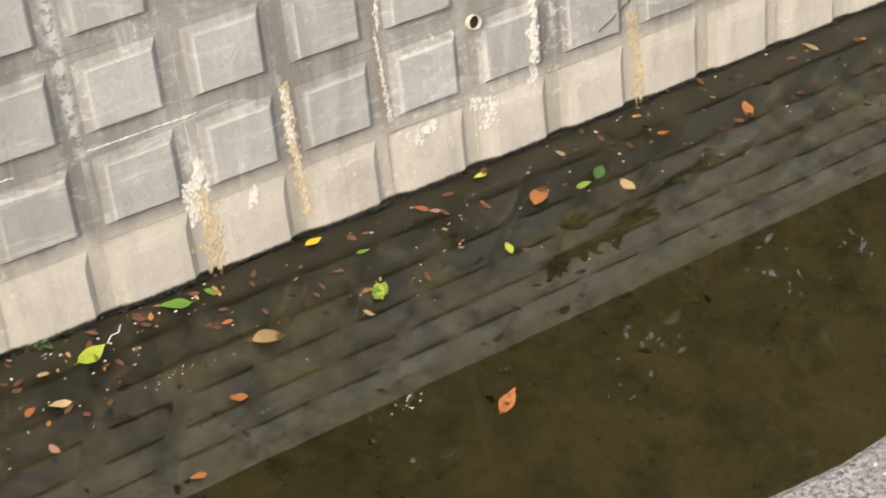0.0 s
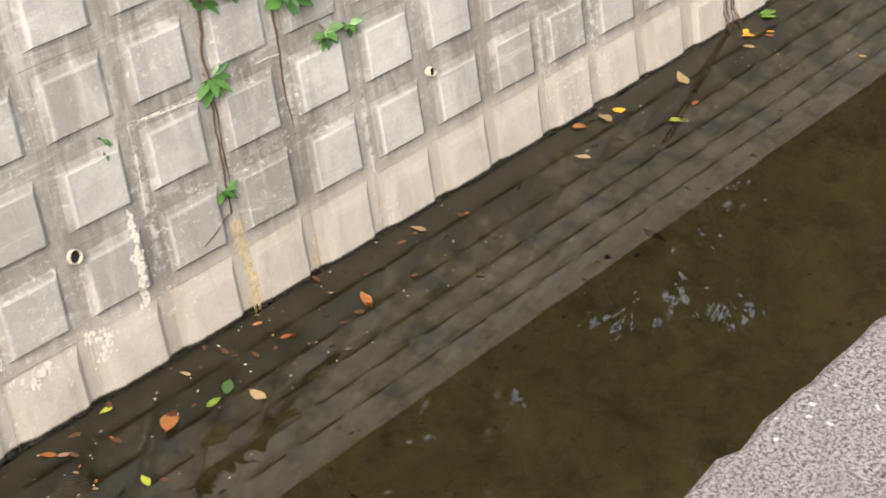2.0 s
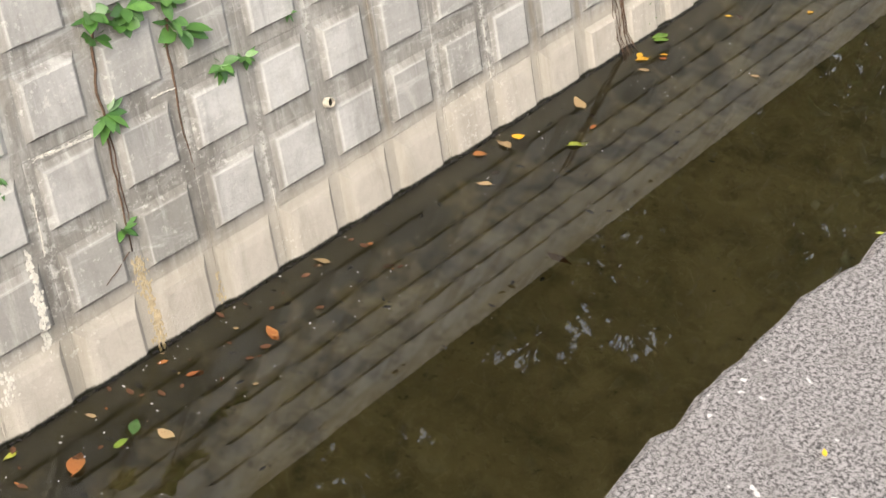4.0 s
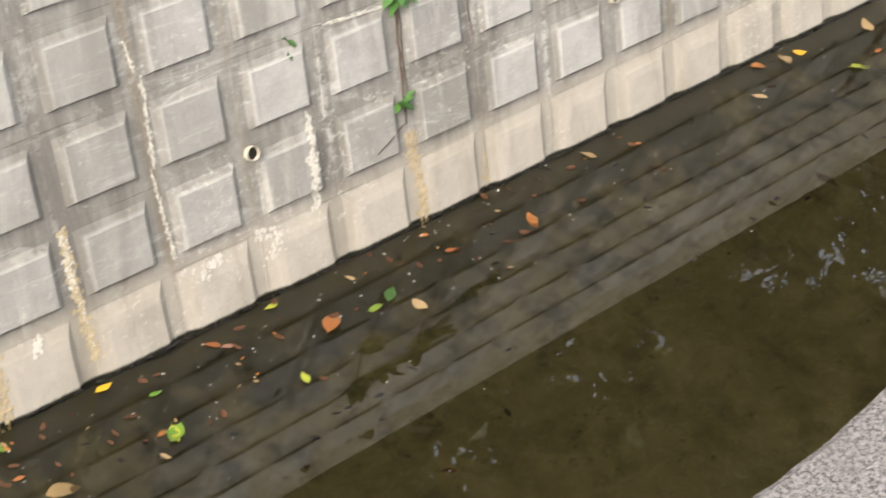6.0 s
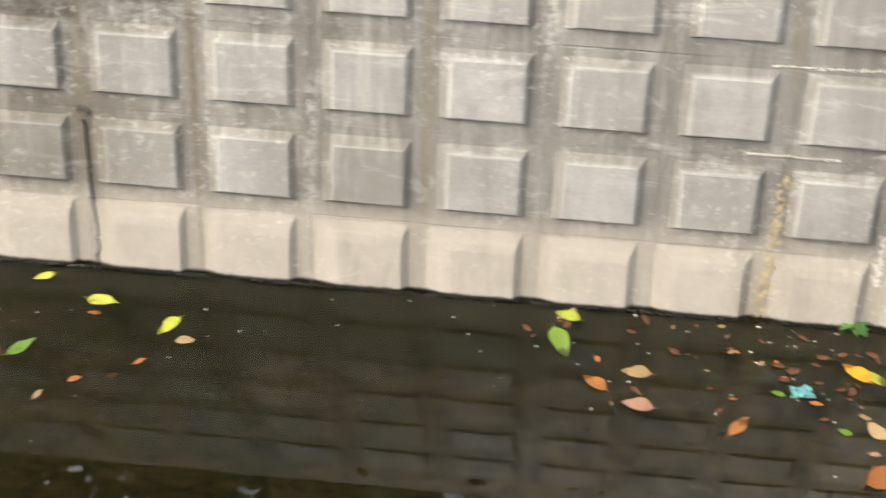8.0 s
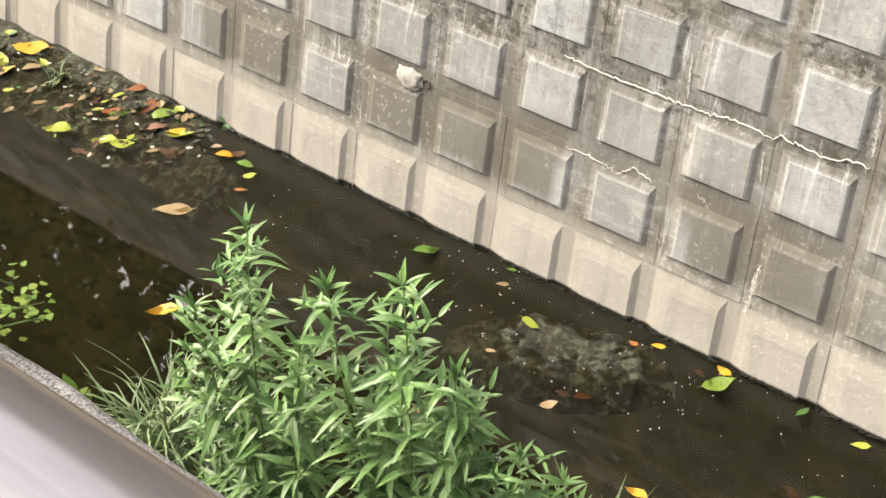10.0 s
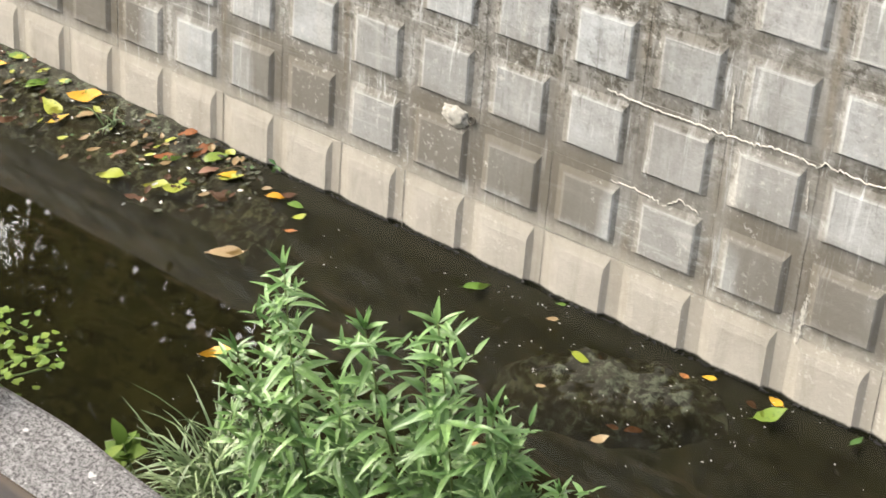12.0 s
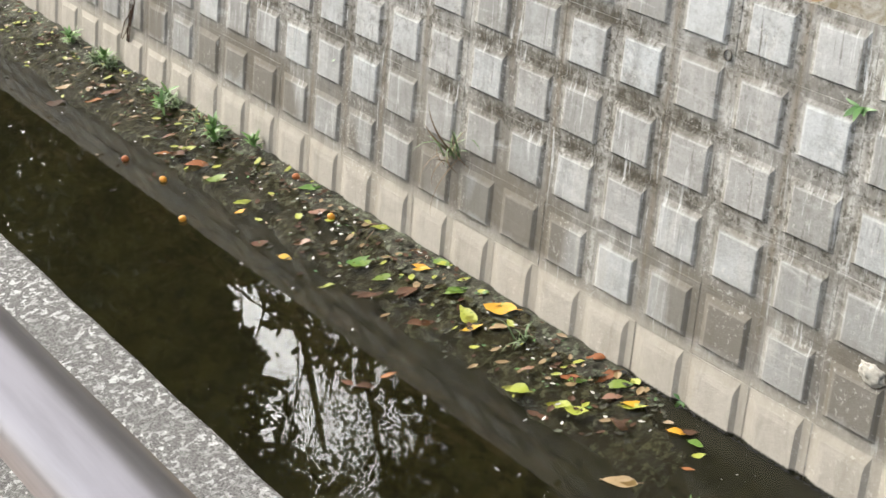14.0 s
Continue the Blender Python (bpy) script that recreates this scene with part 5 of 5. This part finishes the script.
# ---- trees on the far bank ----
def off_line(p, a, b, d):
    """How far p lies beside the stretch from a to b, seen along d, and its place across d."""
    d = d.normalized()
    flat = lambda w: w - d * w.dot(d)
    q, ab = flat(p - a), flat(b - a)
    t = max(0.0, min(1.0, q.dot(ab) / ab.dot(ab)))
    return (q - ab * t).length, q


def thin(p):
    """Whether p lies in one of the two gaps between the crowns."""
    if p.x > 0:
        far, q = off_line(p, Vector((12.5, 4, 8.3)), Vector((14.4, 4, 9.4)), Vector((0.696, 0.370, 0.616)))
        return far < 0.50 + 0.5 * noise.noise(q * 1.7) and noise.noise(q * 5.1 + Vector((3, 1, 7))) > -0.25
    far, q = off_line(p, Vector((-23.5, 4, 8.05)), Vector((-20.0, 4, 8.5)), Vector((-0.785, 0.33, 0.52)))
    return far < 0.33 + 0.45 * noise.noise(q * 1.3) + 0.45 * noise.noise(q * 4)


def tree(x, y, height, spread, leaves, seed, words, low=0.15, size=(0.09, 0.20), twigs=3, twig=0.012, clear=0.985, girth=0.16):
    r = random.Random(seed)
    root = tagged(new("tree"), words, "tree", "trees on the far bank")
    root.location = (x, y, bank_height(x, y) - 0.05)
    top = Vector((r.gauss(0, 0.4), r.gauss(0, 0.3), height * 0.75))
    line = [Vector((0, 0, 0)).lerp(top, t) + Vector((0.2 * math.sin(4 * t + seed), 0.2 * math.cos(3 * t), 0)) * t for t in [i / 8 for i in range(9)]]
    trunk = part("trunk", strip_mesh("trunk", line, girth, M_BARK, 9, 0.75), root)
    tips = []
    for k in range(16):
        t = low + (1 - low) * k / 16
        i = min(7, int(t * 8))
        p = line[i].lerp(line[i + 1], t * 8 - i)
        a, out = k * 2.4 + r.uniform(-0.4, 0.4), spread * r.uniform(0.6, 1.0) * (1.1 - 0.5 * t)
        q = p + Vector((out * math.cos(a), out * math.sin(a), height * r.uniform(0.08, 0.25)))
        mid = p.lerp(q, 0.5) + Vector((0, 0, 0.2 * r.gauss(0, 1)))
        limb = part("limb", strip_mesh("limb", [p, mid, q], 0.31 * girth * (1.2 - t), M_BARK, 6, 0.7), trunk)
        tips += [q, mid]
        for _ in range(twigs):
            e = mid.lerp(q, r.random())
            w = e + Vector((r.gauss(0, 0.6), r.gauss(0, 0.6), r.uniform(0.1, 0.9)))
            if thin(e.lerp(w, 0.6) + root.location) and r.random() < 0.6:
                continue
            part("twig", strip_mesh("twig", [e, e.lerp(w, 0.5) + Vector((0, 0, 0.08)), w], twig, M_BARK, 4, 0.6), limb)
            tips.append(w)
    tips.append(top)
    if leaves:
        v, f = [], []
        for k in range(leaves):
            c = r.choice(tips)
            p = c + Vector((r.gauss(0, 0.42), r.gauss(0, 0.42), r.gauss(0, 0.38)))
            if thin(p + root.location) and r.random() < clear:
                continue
            s = r.uniform(*size)
            m = Matrix.Translation(p) @ pose(0, 0, 0, r.uniform(-70, 70), r.uniform(-70, 70), r.uniform(0, 360))
            o = len(v)
            v += [m @ Vector(q) for q in ((-s, 0, 0), (0, -s * 0.45, 0.03), (s, 0, 0), (0, s * 0.45, 0.03))]
            f.append((o, o + 1, o + 2, o + 3))
        part("crown", raw_mesh("crown", v, f, M_TREE), root)


for k, (x, y, h, spread, leaves) in enumerate((
    (-40, 5, 14, 3.4, 5200), (-35, 4, 14, 3.2, 8000), (-31, 4.5, 14, 3.0, 9000), (-27.5, 4.2, 14, 2.6, 9000), (-24.4, 3.8, 14, 2.0, 8600), (-15.9, 3.4, 14, 1.7, 8600), (-12.2, 3.6, 13, 2.2, 7000),
    (-9.5, 4.2, 13, 2.8, 6400), (-5, 3.5, 13, 3.0, 12000), (-0.5, 4.2, 13, 3.0, 13000), (4, 3.5, 14, 3.0, 13000), (8, 4.2, 15, 3.0, 17000), (12, 3.6, 15, 3.0, 17000), (16.5, 4.5, 14, 3.2, 13000), (21, 4, 14, 3.4, 9000), (26, 5, 14, 3.4, 5000),
)):
    tree(x, y, h, spread, leaves, k + 1, "dense dark green broad-leaved tree on the far bank")
tree(-18.5, 3.6, 13, 1.9, 22000, 41, "sparsely leaved dark tree on the far bank", 0.25, (0.02, 0.048), 18, 0.006, 0.15, 0.06)
tree(13.4, 5.2, 13, 2.6, 15000, 43, "small-leaved dark tree on the far bank", 0.25, (0.03, 0.06), 6, 0.008, 0.2, 0.10)
tree(0.6, 6.0, 12, 2.4, 9000, 44, "dense dark green broad-leaved tree on the far bank")
tree(-24.0, 5.4, 12, 1.6, 300, 42, "sparsely leaved dark tree on the far bank", 0.25, (0.015, 0.035), 8, 0.007)


# ---- litter along the wall's top ----
rt = random.Random(77)
tops = [(rt.uniform(-20, 8), WALL_TOP_Y + rt.uniform(0.0, 0.7), WALL_TOP_Z + 0.02) for _ in range(900)]
thing("bank_litter", scatter_mesh("bank_litter", tops[:600], M_LEAF["tan"], 0.03, 3), None, "dry tan leaves and straw along the wall top", "litter", kind="stuff")
thing("bank_litter", scatter_mesh("bank_litter", tops[600:], M_LEAF["brown"], 0.035, 4), None, "dead brown leaves along the wall top", "litter", kind="stuff")
